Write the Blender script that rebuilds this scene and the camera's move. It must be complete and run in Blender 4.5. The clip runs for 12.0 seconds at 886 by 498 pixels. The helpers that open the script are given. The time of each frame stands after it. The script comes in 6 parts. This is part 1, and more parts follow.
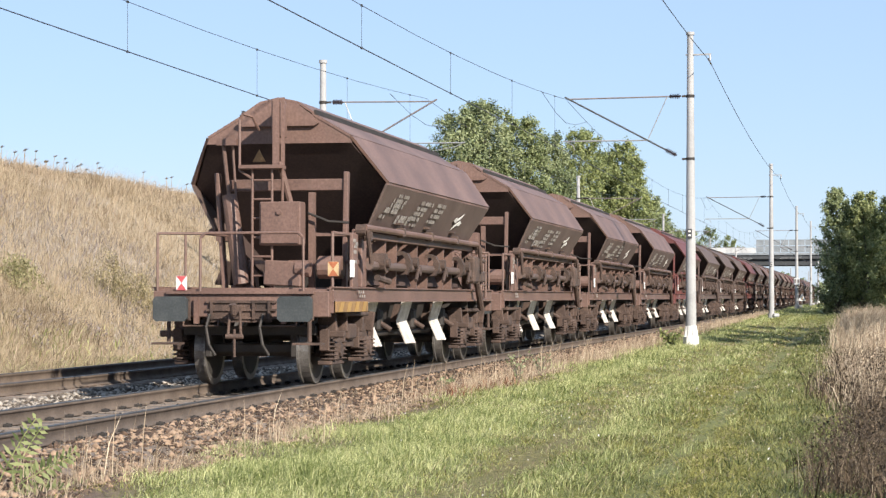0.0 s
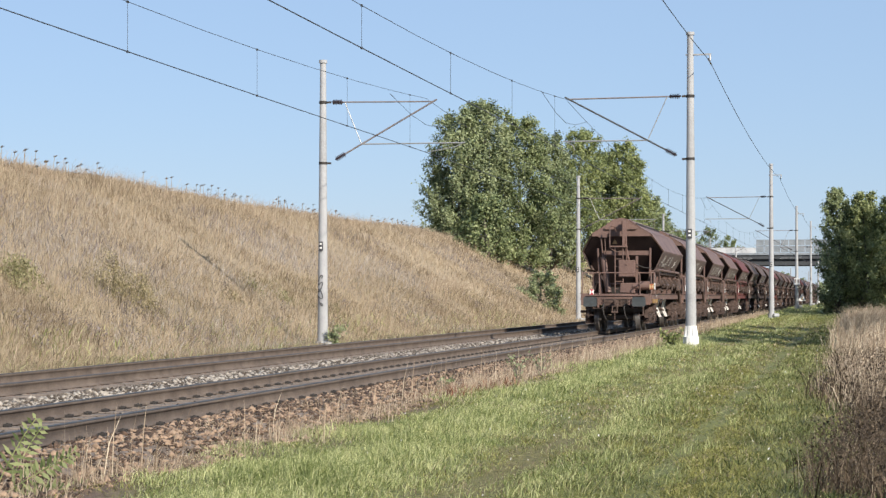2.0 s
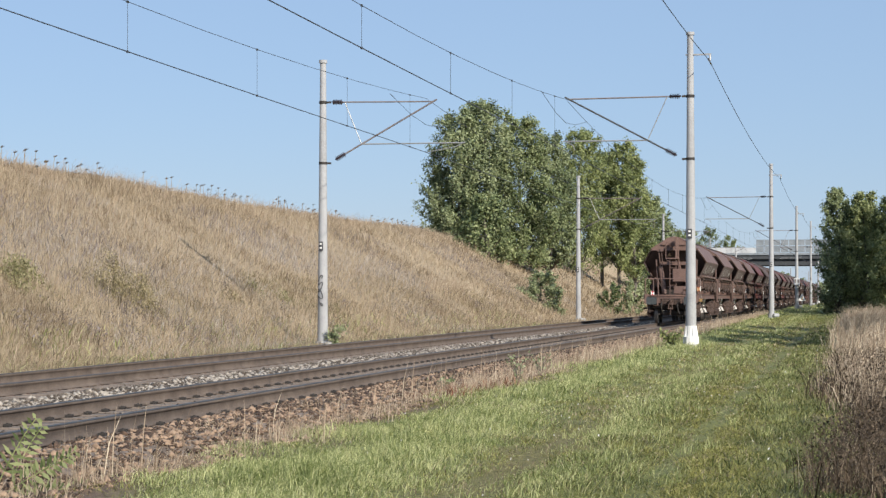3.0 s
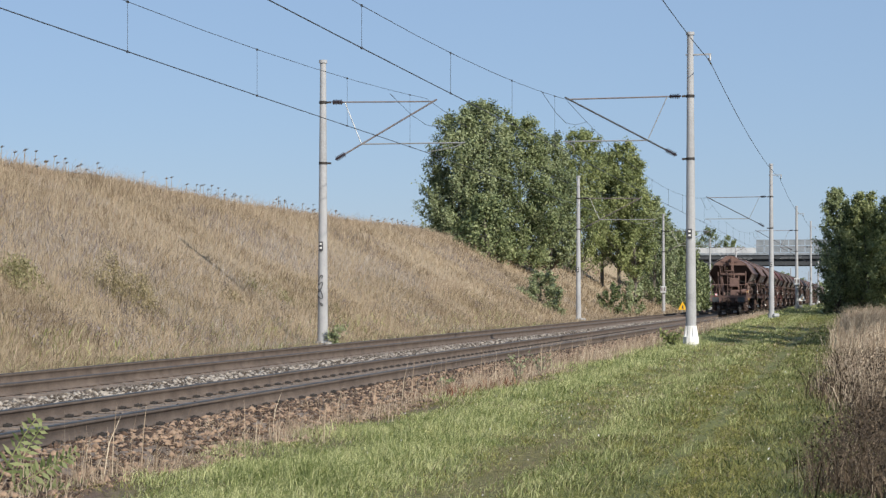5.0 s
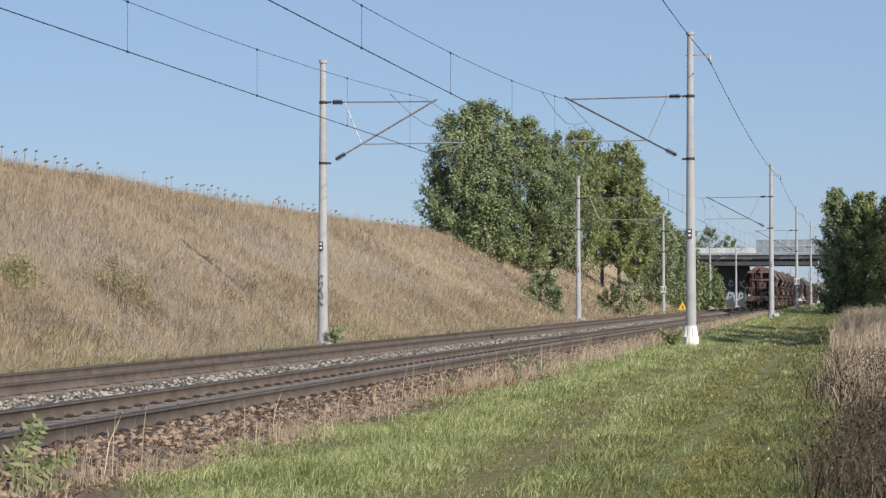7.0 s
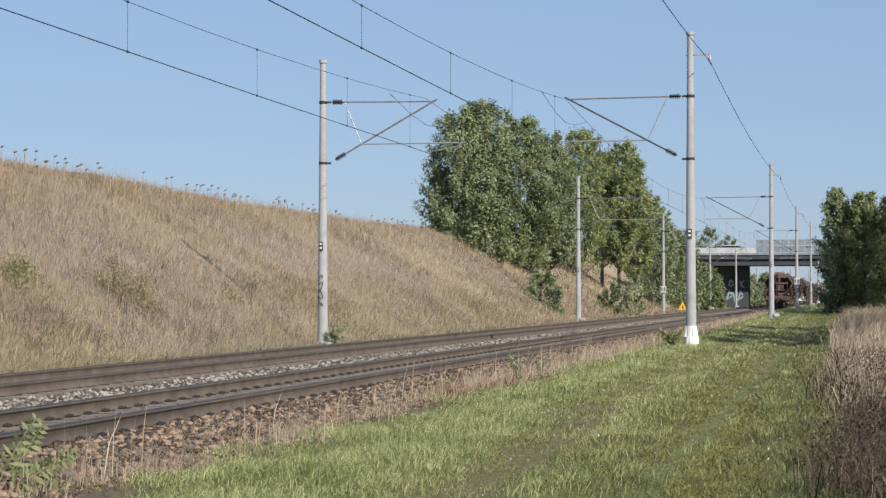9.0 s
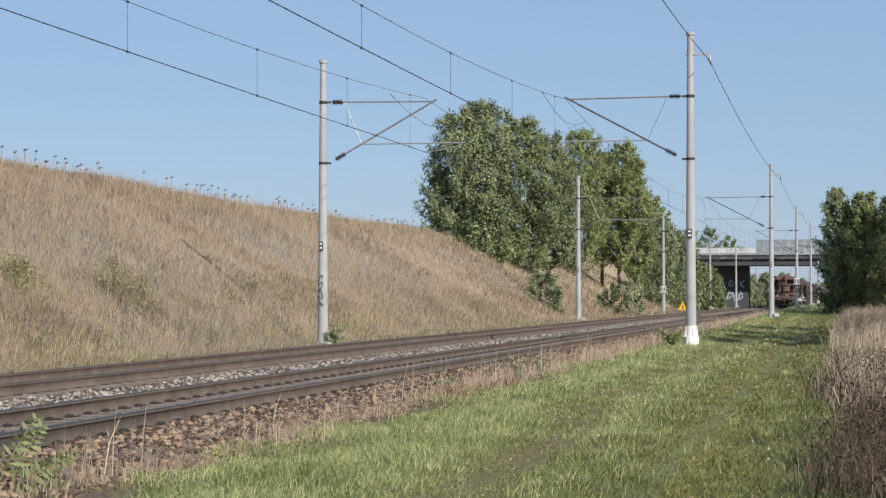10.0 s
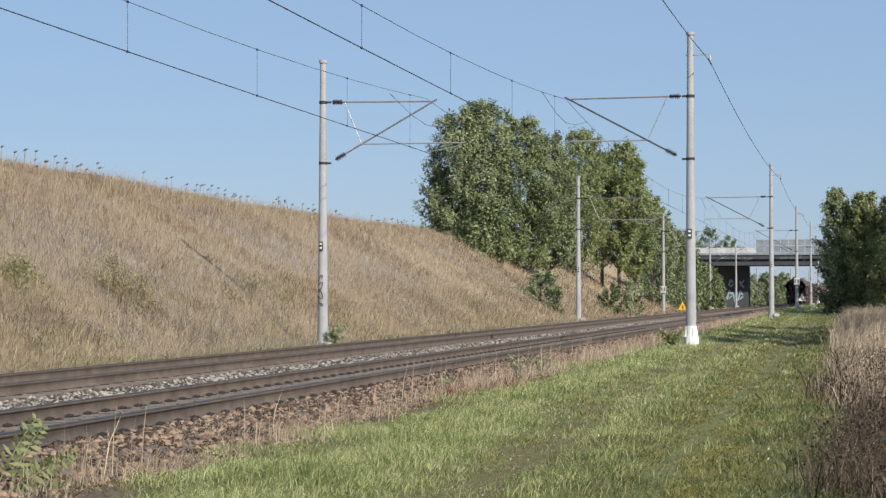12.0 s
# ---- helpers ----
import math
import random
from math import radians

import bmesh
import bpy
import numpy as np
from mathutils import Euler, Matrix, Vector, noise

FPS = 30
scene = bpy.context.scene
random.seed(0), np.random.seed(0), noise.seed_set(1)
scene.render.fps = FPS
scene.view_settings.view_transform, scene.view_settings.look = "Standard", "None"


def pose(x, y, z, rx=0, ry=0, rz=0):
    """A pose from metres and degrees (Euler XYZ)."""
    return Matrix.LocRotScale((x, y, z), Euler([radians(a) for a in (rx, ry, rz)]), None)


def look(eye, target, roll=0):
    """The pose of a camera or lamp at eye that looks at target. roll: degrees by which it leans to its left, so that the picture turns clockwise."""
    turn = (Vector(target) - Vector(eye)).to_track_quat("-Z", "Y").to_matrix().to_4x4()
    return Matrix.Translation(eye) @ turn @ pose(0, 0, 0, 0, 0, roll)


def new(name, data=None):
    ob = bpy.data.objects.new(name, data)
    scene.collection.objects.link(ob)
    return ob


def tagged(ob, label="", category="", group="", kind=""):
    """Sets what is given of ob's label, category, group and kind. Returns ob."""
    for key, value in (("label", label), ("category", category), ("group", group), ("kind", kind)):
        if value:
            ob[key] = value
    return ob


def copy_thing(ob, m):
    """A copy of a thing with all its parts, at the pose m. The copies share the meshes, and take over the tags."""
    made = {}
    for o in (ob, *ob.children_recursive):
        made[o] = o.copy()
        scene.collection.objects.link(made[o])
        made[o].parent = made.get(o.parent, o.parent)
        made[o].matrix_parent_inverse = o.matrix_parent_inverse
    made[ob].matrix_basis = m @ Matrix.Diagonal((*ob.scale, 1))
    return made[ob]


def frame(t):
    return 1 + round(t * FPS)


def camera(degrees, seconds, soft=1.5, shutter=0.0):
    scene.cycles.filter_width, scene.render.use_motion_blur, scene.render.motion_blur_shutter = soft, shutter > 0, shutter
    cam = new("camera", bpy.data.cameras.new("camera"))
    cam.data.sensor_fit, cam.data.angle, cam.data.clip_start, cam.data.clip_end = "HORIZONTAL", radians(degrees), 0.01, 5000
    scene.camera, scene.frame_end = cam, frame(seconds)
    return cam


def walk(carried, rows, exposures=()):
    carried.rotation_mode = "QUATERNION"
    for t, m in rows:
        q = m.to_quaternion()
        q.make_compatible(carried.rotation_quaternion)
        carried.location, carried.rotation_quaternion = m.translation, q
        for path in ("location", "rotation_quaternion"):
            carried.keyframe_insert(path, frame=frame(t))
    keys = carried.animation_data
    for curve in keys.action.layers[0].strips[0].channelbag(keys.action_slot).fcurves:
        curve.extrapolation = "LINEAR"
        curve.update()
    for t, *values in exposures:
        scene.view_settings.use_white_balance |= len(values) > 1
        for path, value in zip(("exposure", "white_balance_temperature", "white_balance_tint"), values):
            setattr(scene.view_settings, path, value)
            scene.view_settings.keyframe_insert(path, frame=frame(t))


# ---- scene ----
cam = camera(24.06, 12.0, soft=1.35)
EYE = (8.127, 0.0, 1.211)
AIM = Vector(EYE) + Vector((-0.18892, 0.98172, 0.02329)) * 50
walk(cam, [(0, look(EYE, AIM)), (12.0, look(EYE, AIM))], exposures=[(0, 0.78, 6680, 11), (1.0, 0.66, 6640, 11), (2.5, 0.38, 6500, 10), (3.2, 0.31, 6450, 10), (5.0, 0.16, 6400, 10), (12.0, 0.16, 6400, 10)])

# ---- world and sun ----
SUN_EL, SUN_AZ = radians(29), radians(135)
world = bpy.data.worlds.new("sky")
scene.world = world
world.use_nodes = True
wn = world.node_tree
sky = wn.nodes.new("ShaderNodeTexSky")
sky.sky_type, sky.sun_disc = "NISHITA", False
sky.sun_elevation, sky.sun_rotation = SUN_EL, SUN_AZ
sky.altitude, sky.air_density, sky.dust_density, sky.ozone_density = 200, 1.0, 0.25, 6.0
tint = wn.nodes.new("ShaderNodeMix")
tint.data_type, tint.blend_type = "RGBA", "MULTIPLY"
tint.inputs[0].default_value = 1.0
tint.inputs[7].default_value = (1.1, 1.0, 1.02, 1)
wn.links.new(sky.outputs[0], tint.inputs[6])
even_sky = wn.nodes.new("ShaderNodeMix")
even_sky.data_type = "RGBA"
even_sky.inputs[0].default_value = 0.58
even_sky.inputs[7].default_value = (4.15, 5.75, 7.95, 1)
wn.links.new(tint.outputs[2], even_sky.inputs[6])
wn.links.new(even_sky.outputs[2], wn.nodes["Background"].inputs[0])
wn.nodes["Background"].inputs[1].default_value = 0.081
lamp = bpy.data.lights.new("sun", "SUN")
lamp.energy, lamp.angle, lamp.color = 5.0, radians(0.55), (1.0, 0.93, 0.82)
sun = new("sun", lamp)
sun_way = Vector((math.sin(SUN_AZ) * math.cos(SUN_EL), math.cos(SUN_AZ) * math.cos(SUN_EL), math.sin(SUN_EL)))
sun.matrix_basis = look(sun_way * 60, (0, 0, 0))


# ---- materials ----
def surface(name, dark, mid, light, scale=3.0, fine=40.0, rough=0.75, metal=0.0, bump=0.3, bump_size=0.01,
            island=0.0, stretch=(1, 1, 1), world_space=False, through_light=0.0, streak=None):
    """A procedural surface: large stains and fine grain mixed over three colours, with relief."""
    m = bpy.data.materials.new(name)
    m.use_nodes = True
    t = m.node_tree
    b = t.nodes["Principled BSDF"]
    b.inputs["Roughness"].default_value, b.inputs["Metallic"].default_value = rough, metal
    if world_space:
        co = t.nodes.new("ShaderNodeNewGeometry").outputs["Position"]
    else:
        co = t.nodes.new("ShaderNodeTexCoord").outputs["Object"]
    mp = t.nodes.new("ShaderNodeMapping")
    mp.inputs["Scale"].default_value = stretch
    t.links.new(co, mp.inputs[0])
    big = t.nodes.new("ShaderNodeTexNoise")
    big.inputs["Scale"].default_value, big.inputs["Detail"].default_value = scale, 5
    small = t.nodes.new("ShaderNodeTexNoise")
    small.inputs["Scale"].default_value, small.inputs["Detail"].default_value = fine, 4
    for n in (big, small):
        t.links.new(mp.outputs[0], n.inputs["Vector"])
    mix = t.nodes.new("ShaderNodeMath")
    mix.operation = "MULTIPLY_ADD"
    mix.inputs[1].default_value = 0.45
    t.links.new(small.outputs[0], mix.inputs[0])
    half = t.nodes.new("ShaderNodeMath")
    half.operation = "MULTIPLY"
    half.inputs[1].default_value = 0.55
    t.links.new(big.outputs[0], half.inputs[0])
    t.links.new(half.outputs[0], mix.inputs[2])
    fac = mix.outputs[0]
    if island:
        geo = t.nodes.new("ShaderNodeNewGeometry")
        add = t.nodes.new("ShaderNodeMath")
        add.operation = "MULTIPLY_ADD"
        add.inputs[1].default_value = island
        sub = t.nodes.new("ShaderNodeMath")
        sub.operation = "SUBTRACT"
        sub.inputs[1].default_value = island * 0.5
        t.links.new(geo.outputs["Random Per Island"], add.inputs[0])
        t.links.new(fac, add.inputs[2])
        t.links.new(add.outputs[0], sub.inputs[0])
        fac = sub.outputs[0]
    ramp = t.nodes.new("ShaderNodeValToRGB")
    e = ramp.color_ramp.elements
    e[0].position, e[0].color = 0.33, (*dark, 1)
    e[1].position, e[1].color = 0.68, (*light, 1)
    k = e.new(0.5)
    k.color = (*mid, 1)
    t.links.new(fac, ramp.inputs[0])
    col = ramp.outputs[0]
    if streak:
        # vertical runs of dust or rust
        mp2 = t.nodes.new("ShaderNodeMapping")
        mp2.inputs["Scale"].default_value = (9, 9, 0.7)
        t.links.new(co, mp2.inputs[0])
        ns = t.nodes.new("ShaderNodeTexNoise")
        ns.inputs["Scale"].default_value, ns.inputs["Detail"].default_value = 1.6, 4
        t.links.new(mp2.outputs[0], ns.inputs["Vector"])
        rr = t.nodes.new("ShaderNodeMapRange")
        rr.inputs[1].default_value, rr.inputs[2].default_value = 0.5, 0.75
        rr.inputs[4].default_value = 0.6
        t.links.new(ns.outputs[0], rr.inputs[0])
        mx = t.nodes.new("ShaderNodeMix")
        mx.data_type = "RGBA"
        mx.inputs[7].default_value = (*streak, 1)
        t.links.new(rr.outputs[0], mx.inputs[0])
        t.links.new(col, mx.inputs[6])
        col = mx.outputs[2]
    t.links.new(col, b.inputs["Base Color"])
    if bump:
        bp = t.nodes.new("ShaderNodeBump")
        bp.inputs["Strength"].default_value, bp.inputs["Distance"].default_value = bump, bump_size
        t.links.new(mix.outputs[0], bp.inputs["Height"])
        t.links.new(bp.outputs[0], b.inputs["Normal"])
    if through_light:
        tr = t.nodes.new("ShaderNodeBsdfTranslucent")
        t.links.new(col, tr.inputs[0])
        ms = t.nodes.new("ShaderNodeMixShader")
        ms.inputs[0].default_value = through_light
        t.links.new(b.outputs[0], ms.inputs[1])
        t.links.new(tr.outputs[0], ms.inputs[2])
        t.links.new(ms.outputs[0], t.nodes["Material Output"].inputs[0])
    return m


M = {}
M["brown"] = surface("brown_paint", (0.092, 0.055, 0.045), (0.15, 0.09, 0.073), (0.225, 0.14, 0.114), 0.9, 30, 0.56, 0, 0.15, 0.006, streak=(0.12, 0.08, 0.065))
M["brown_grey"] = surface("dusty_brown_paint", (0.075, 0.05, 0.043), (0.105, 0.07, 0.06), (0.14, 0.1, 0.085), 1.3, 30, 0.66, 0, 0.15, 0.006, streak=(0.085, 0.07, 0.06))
M["red_brown"] = surface("red_brown_paint", (0.09, 0.03, 0.028), (0.135, 0.042, 0.038), (0.17, 0.06, 0.05), 1.3, 30, 0.6, 0, 0.15, 0.006, streak=(0.10, 0.05, 0.045))
M["grime"] = surface("rusty_grime", (0.035, 0.024, 0.02), (0.07, 0.045, 0.036), (0.14, 0.09, 0.07), 4, 50, 0.85, 0, 0.5, 0.01)
# wagon brown with the shade of inward-sloping and recessed faces painted in
M["shaded_brown"] = surface("shaded_brown_paint", (0.034, 0.02, 0.018), (0.053, 0.032, 0.028), (0.078, 0.048, 0.041), 1.3, 30, 0.85, 0, 0.15, 0.005)
M["dark_steel"] = surface("dark_steel", (0.022, 0.02, 0.019), (0.038, 0.033, 0.03), (0.06, 0.05, 0.044), 4, 50, 0.7, 0.2, 0.4, 0.006)
# near-black for car tyres, and for painted shade under the wagons
M["black"] = surface("tyre_and_shade_black", (0.015, 0.012, 0.011), (0.022, 0.018, 0.016), (0.035, 0.028, 0.024), 2, 20, 0.85, 0, 0.3, 0.005)
M["tread"] = surface("worn_wheel_steel", (0.09, 0.082, 0.075), (0.16, 0.148, 0.138), (0.27, 0.255, 0.24), 5, 60, 0.42, 0.5, 0.2, 0.003)
M["buffer"] = surface("dark_grey_buffer_steel", (0.03, 0.036, 0.038), (0.045, 0.052, 0.055), (0.07, 0.078, 0.08), 5, 40, 0.6, 0.1, 0.3, 0.004)
M["white"] = surface("white_paint", (0.5, 0.48, 0.44), (0.72, 0.7, 0.67), (0.82, 0.81, 0.79), 4, 40, 0.5, 0, 0.1, 0.002)
M["chute"] = surface("worn_white_chute", (0.33, 0.27, 0.21), (0.58, 0.54, 0.49), (0.75, 0.73, 0.69), 5, 40, 0.55, 0, 0.15, 0.003)
M["red"] = surface("signal_red", (0.34, 0.06, 0.07), (0.46, 0.08, 0.09), (0.52, 0.11, 0.12), 5, 40, 0.5, 0, 0.05, 0.002)
M["orange"] = surface("signal_orange", (0.24, 0.08, 0.04), (0.36, 0.12, 0.055), (0.44, 0.17, 0.08), 5, 40, 0.5, 0, 0.05, 0.002)
M["yellow"] = surface("dusty_yellow", (0.22, 0.13, 0.045), (0.32, 0.19, 0.06), (0.4, 0.25, 0.085), 5, 40, 0.6, 0, 0.1, 0.002)
M["ochre"] = surface("dirty_ochre_stripe", (0.14, 0.08, 0.04), (0.24, 0.14, 0.06), (0.3, 0.19, 0.08), 5, 40, 0.7, 0, 0.1, 0.002)
M["cream"] = surface("faded_cream_paint", (0.36, 0.25, 0.13), (0.5, 0.36, 0.2), (0.6, 0.46, 0.28), 5, 40, 0.5, 0, 0.05, 0.002)
M["rail"] = surface("rusty_rail_side", (0.078, 0.058, 0.045), (0.125, 0.095, 0.075), (0.175, 0.136, 0.108), 3, 40, 0.8, 0.1, 0.3, 0.003)
M["railtop"] = surface("polished_rail_head", (0.05, 0.048, 0.046), (0.08, 0.078, 0.077), (0.13, 0.128, 0.128), 2, 30, 0.55, 0.5, 0.1, 0.001)
M["sleeper"] = surface("brown_stained_concrete", (0.115, 0.092, 0.075), (0.185, 0.15, 0.125), (0.28, 0.235, 0.2), 5, 50, 0.9, 0, 0.4, 0.004, world_space=True)
M["ballast"] = surface("ballast_bed", (0.085, 0.063, 0.048), (0.17, 0.13, 0.1), (0.3, 0.235, 0.19), 2, 22, 0.95, 0, 1.0, 0.05, world_space=True)
M["stone"] = surface("ballast_stone_grey", (0.07, 0.055, 0.043), (0.165, 0.14, 0.115), (0.36, 0.32, 0.275), 1.2, 30, 0.9, 0, 0.4, 0.005, island=0.75, world_space=True)
M["stone_brown"] = surface("ballast_stone_brown", (0.05, 0.031, 0.022), (0.14, 0.09, 0.061), (0.32, 0.222, 0.152), 1.2, 30, 0.95, 0, 0.4, 0.005, island=0.7, world_space=True)
M["concrete"] = surface("mast_concrete", (0.26, 0.26, 0.262), (0.35, 0.352, 0.356), (0.43, 0.432, 0.436), 1.2, 30, 0.85, 0, 0.2, 0.003)
M["whitewash"] = surface("whitewashed_concrete", (0.55, 0.53, 0.5), (0.76, 0.75, 0.73), (0.85, 0.84, 0.83), 4, 40, 0.8, 0, 0.3, 0.006)
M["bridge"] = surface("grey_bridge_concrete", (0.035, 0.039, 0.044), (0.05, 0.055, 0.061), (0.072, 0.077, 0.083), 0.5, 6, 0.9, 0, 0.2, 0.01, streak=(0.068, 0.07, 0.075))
M["parapet"] = surface("pale_parapet_paint", (0.36, 0.37, 0.375), (0.47, 0.48, 0.485), (0.56, 0.57, 0.575), 0.8, 6, 0.7, 0, 0.1, 0.005, streak=(0.5, 0.51, 0.51))
M["greyrail"] = surface("grey_steel_railing", (0.17, 0.195, 0.215), (0.23, 0.255, 0.275), (0.29, 0.31, 0.33), 1, 12, 0.6, 0.2, 0.1, 0.003)
M["galv"] = surface("galvanised_tube", (0.28, 0.28, 0.28), (0.38, 0.38, 0.37), (0.48, 0.47, 0.45), 4, 30, 0.45, 0.5, 0.1, 0.002)
M["tube_rust"] = surface("weathered_tube", (0.13, 0.105, 0.1), (0.2, 0.168, 0.16), (0.29, 0.25, 0.24), 4, 30, 0.6, 0.2, 0.1, 0.002)
M["insulator"] = surface("brown_porcelain", (0.03, 0.025, 0.028), (0.045, 0.035, 0.04), (0.06, 0.05, 0.055), 4, 30, 0.25, 0, 0.05, 0.002)
M["wire"] = surface("oxidised_copper_wire", (0.04, 0.045, 0.048), (0.06, 0.065, 0.07), (0.09, 0.09, 0.095), 4, 30, 0.5, 0.4, 0, 0.001)
M["grass"] = surface("green_grass_blade", (0.155, 0.195, 0.055), (0.36, 0.395, 0.148), (0.66, 0.65, 0.33), 0.9, 5, 0.6, 0, 0, 0, island=0.5, world_space=True, through_light=0.4)
M["grass_dark"] = surface("dark_green_herb", (0.055, 0.07, 0.02), (0.14, 0.158, 0.045), (0.27, 0.275, 0.1), 0.9, 6, 0.6, 0, 0, 0, island=0.5, world_space=True, through_light=0.3)
M["straw"] = surface("dry_grass_blade", (0.165, 0.121, 0.076), (0.335, 0.26, 0.169), (0.54, 0.442, 0.312), 0.16, 2.5, 0.8, 0, 0, 0, island=0.42, world_space=True, through_light=0.2)
M["reed"] = surface("pale_dry_stem", (0.25, 0.18, 0.12), (0.41, 0.315, 0.22), (0.6, 0.5, 0.37), 0.4, 5, 0.8, 0, 0, 0, island=0.4, world_space=True, through_light=0.2)
# brown stone darkened to carry the shade under the wagons in its colour
M["stone_dark"] = surface("shade_darkened_stone", (0.018, 0.014, 0.011), (0.042, 0.032, 0.025), (0.095, 0.074, 0.058), 1.2, 30, 0.9, 0, 0.4, 0.005, island=0.7, world_space=True)
M["weed"] = surface("dark_dead_weed", (0.027, 0.018, 0.011), (0.064, 0.044, 0.028), (0.135, 0.098, 0.062), 0.8, 8, 0.85, 0, 0, 0, island=0.4, world_space=True, through_light=0.1)
M["redweed"] = surface("red_autumn_weed", (0.12, 0.05, 0.03), (0.22, 0.09, 0.05), (0.32, 0.16, 0.09), 1.5, 8, 0.85, 0, 0, 0, island=0.4, world_space=True, through_light=0.2)
M["leaf"] = surface("poplar_leaf", (0.1, 0.13, 0.058), (0.215, 0.255, 0.118), (0.38, 0.42, 0.235), 0.35, 2, 0.55, 0, 0, 0, island=0.33, world_space=True, through_light=0.25)
M["leaf_yellow"] = surface("yellowing_leaf", (0.105, 0.135, 0.045), (0.225, 0.265, 0.095), (0.39, 0.415, 0.175), 0.35, 2, 0.55, 0, 0, 0, island=0.3, world_space=True, through_light=0.25)
M["leaf_dark"] = surface("dark_leaf", (0.07, 0.098, 0.04), (0.165, 0.205, 0.08), (0.33, 0.365, 0.175), 0.35, 2, 0.6, 0, 0, 0, island=0.32, world_space=True, through_light=0.25)
M["leaf_light"] = surface("light_olive_leaf", (0.12, 0.145, 0.052), (0.245, 0.28, 0.11), (0.4, 0.42, 0.2), 0.35, 2, 0.55, 0, 0, 0, island=0.3, world_space=True, through_light=0.3)
M["leaf_pale"] = surface("silvery_leaf", (0.09, 0.115, 0.045), (0.2, 0.24, 0.11), (0.36, 0.4, 0.24), 2, 12, 0.6, 0, 0, 0, island=0.5, world_space=True, through_light=0.25)
M["leaf_brown"] = surface("withering_leaf", (0.14, 0.12, 0.06), (0.26, 0.22, 0.12), (0.42, 0.35, 0.2), 0.6, 4, 0.7, 0, 0, 0, island=0.5, world_space=True, through_light=0.2)
M["herb"] = surface("grey_dry_herb", (0.21, 0.183, 0.16), (0.355, 0.318, 0.285), (0.5, 0.458, 0.42), 0.5, 4, 0.85, 0, 0, 0, island=0.4, world_space=True, through_light=0.15)
M["letter"] = surface("worn_white_lettering", (0.15, 0.125, 0.11), (0.26, 0.235, 0.215), (0.4, 0.375, 0.35), 6, 40, 0.6, 0, 0, 0)
M["leaf_fern"] = surface("olive_leaflet", (0.08, 0.105, 0.035), (0.18, 0.215, 0.08), (0.34, 0.375, 0.17), 6, 30, 0.6, 0, 0, 0, island=0.6, world_space=True, through_light=0.25)
M["leaf_olive"] = surface("olive_leaf", (0.12, 0.12, 0.055), (0.23, 0.22, 0.1), (0.37, 0.34, 0.18), 0.6, 4, 0.7, 0, 0, 0, island=0.5, world_space=True, through_light=0.2)
M["grass_olive"] = surface("olive_trodden_grass", (0.095, 0.1, 0.024), (0.215, 0.212, 0.055), (0.4, 0.37, 0.118), 0.9, 6, 0.7, 0, 0, 0, island=0.45, world_space=True, through_light=0.3)
M["bark"] = surface("grey_bark", (0.07, 0.06, 0.05), (0.13, 0.115, 0.095), (0.22, 0.2, 0.17), 2, 14, 0.95, 0, 0.6, 0.02)
M["carwhite"] = surface("white_car_paint", (0.7, 0.7, 0.7), (0.78, 0.78, 0.78), (0.82, 0.82, 0.82), 1, 10, 0.25, 0, 0, 0)
M["glass"] = surface("dark_car_glass", (0.02, 0.025, 0.03), (0.03, 0.035, 0.04), (0.04, 0.045, 0.05), 1, 10, 0.1, 0, 0, 0)
M["graffiti"] = surface("pale_blue_spray_paint", (0.16, 0.23, 0.29), (0.26, 0.34, 0.4), (0.38, 0.46, 0.51), 1, 10, 0.7, 0, 0, 0)
M["ink"] = surface("black_spray_paint", (0.03, 0.03, 0.035), (0.05, 0.05, 0.055), (0.08, 0.08, 0.085), 3, 20, 0.7, 0, 0, 0)


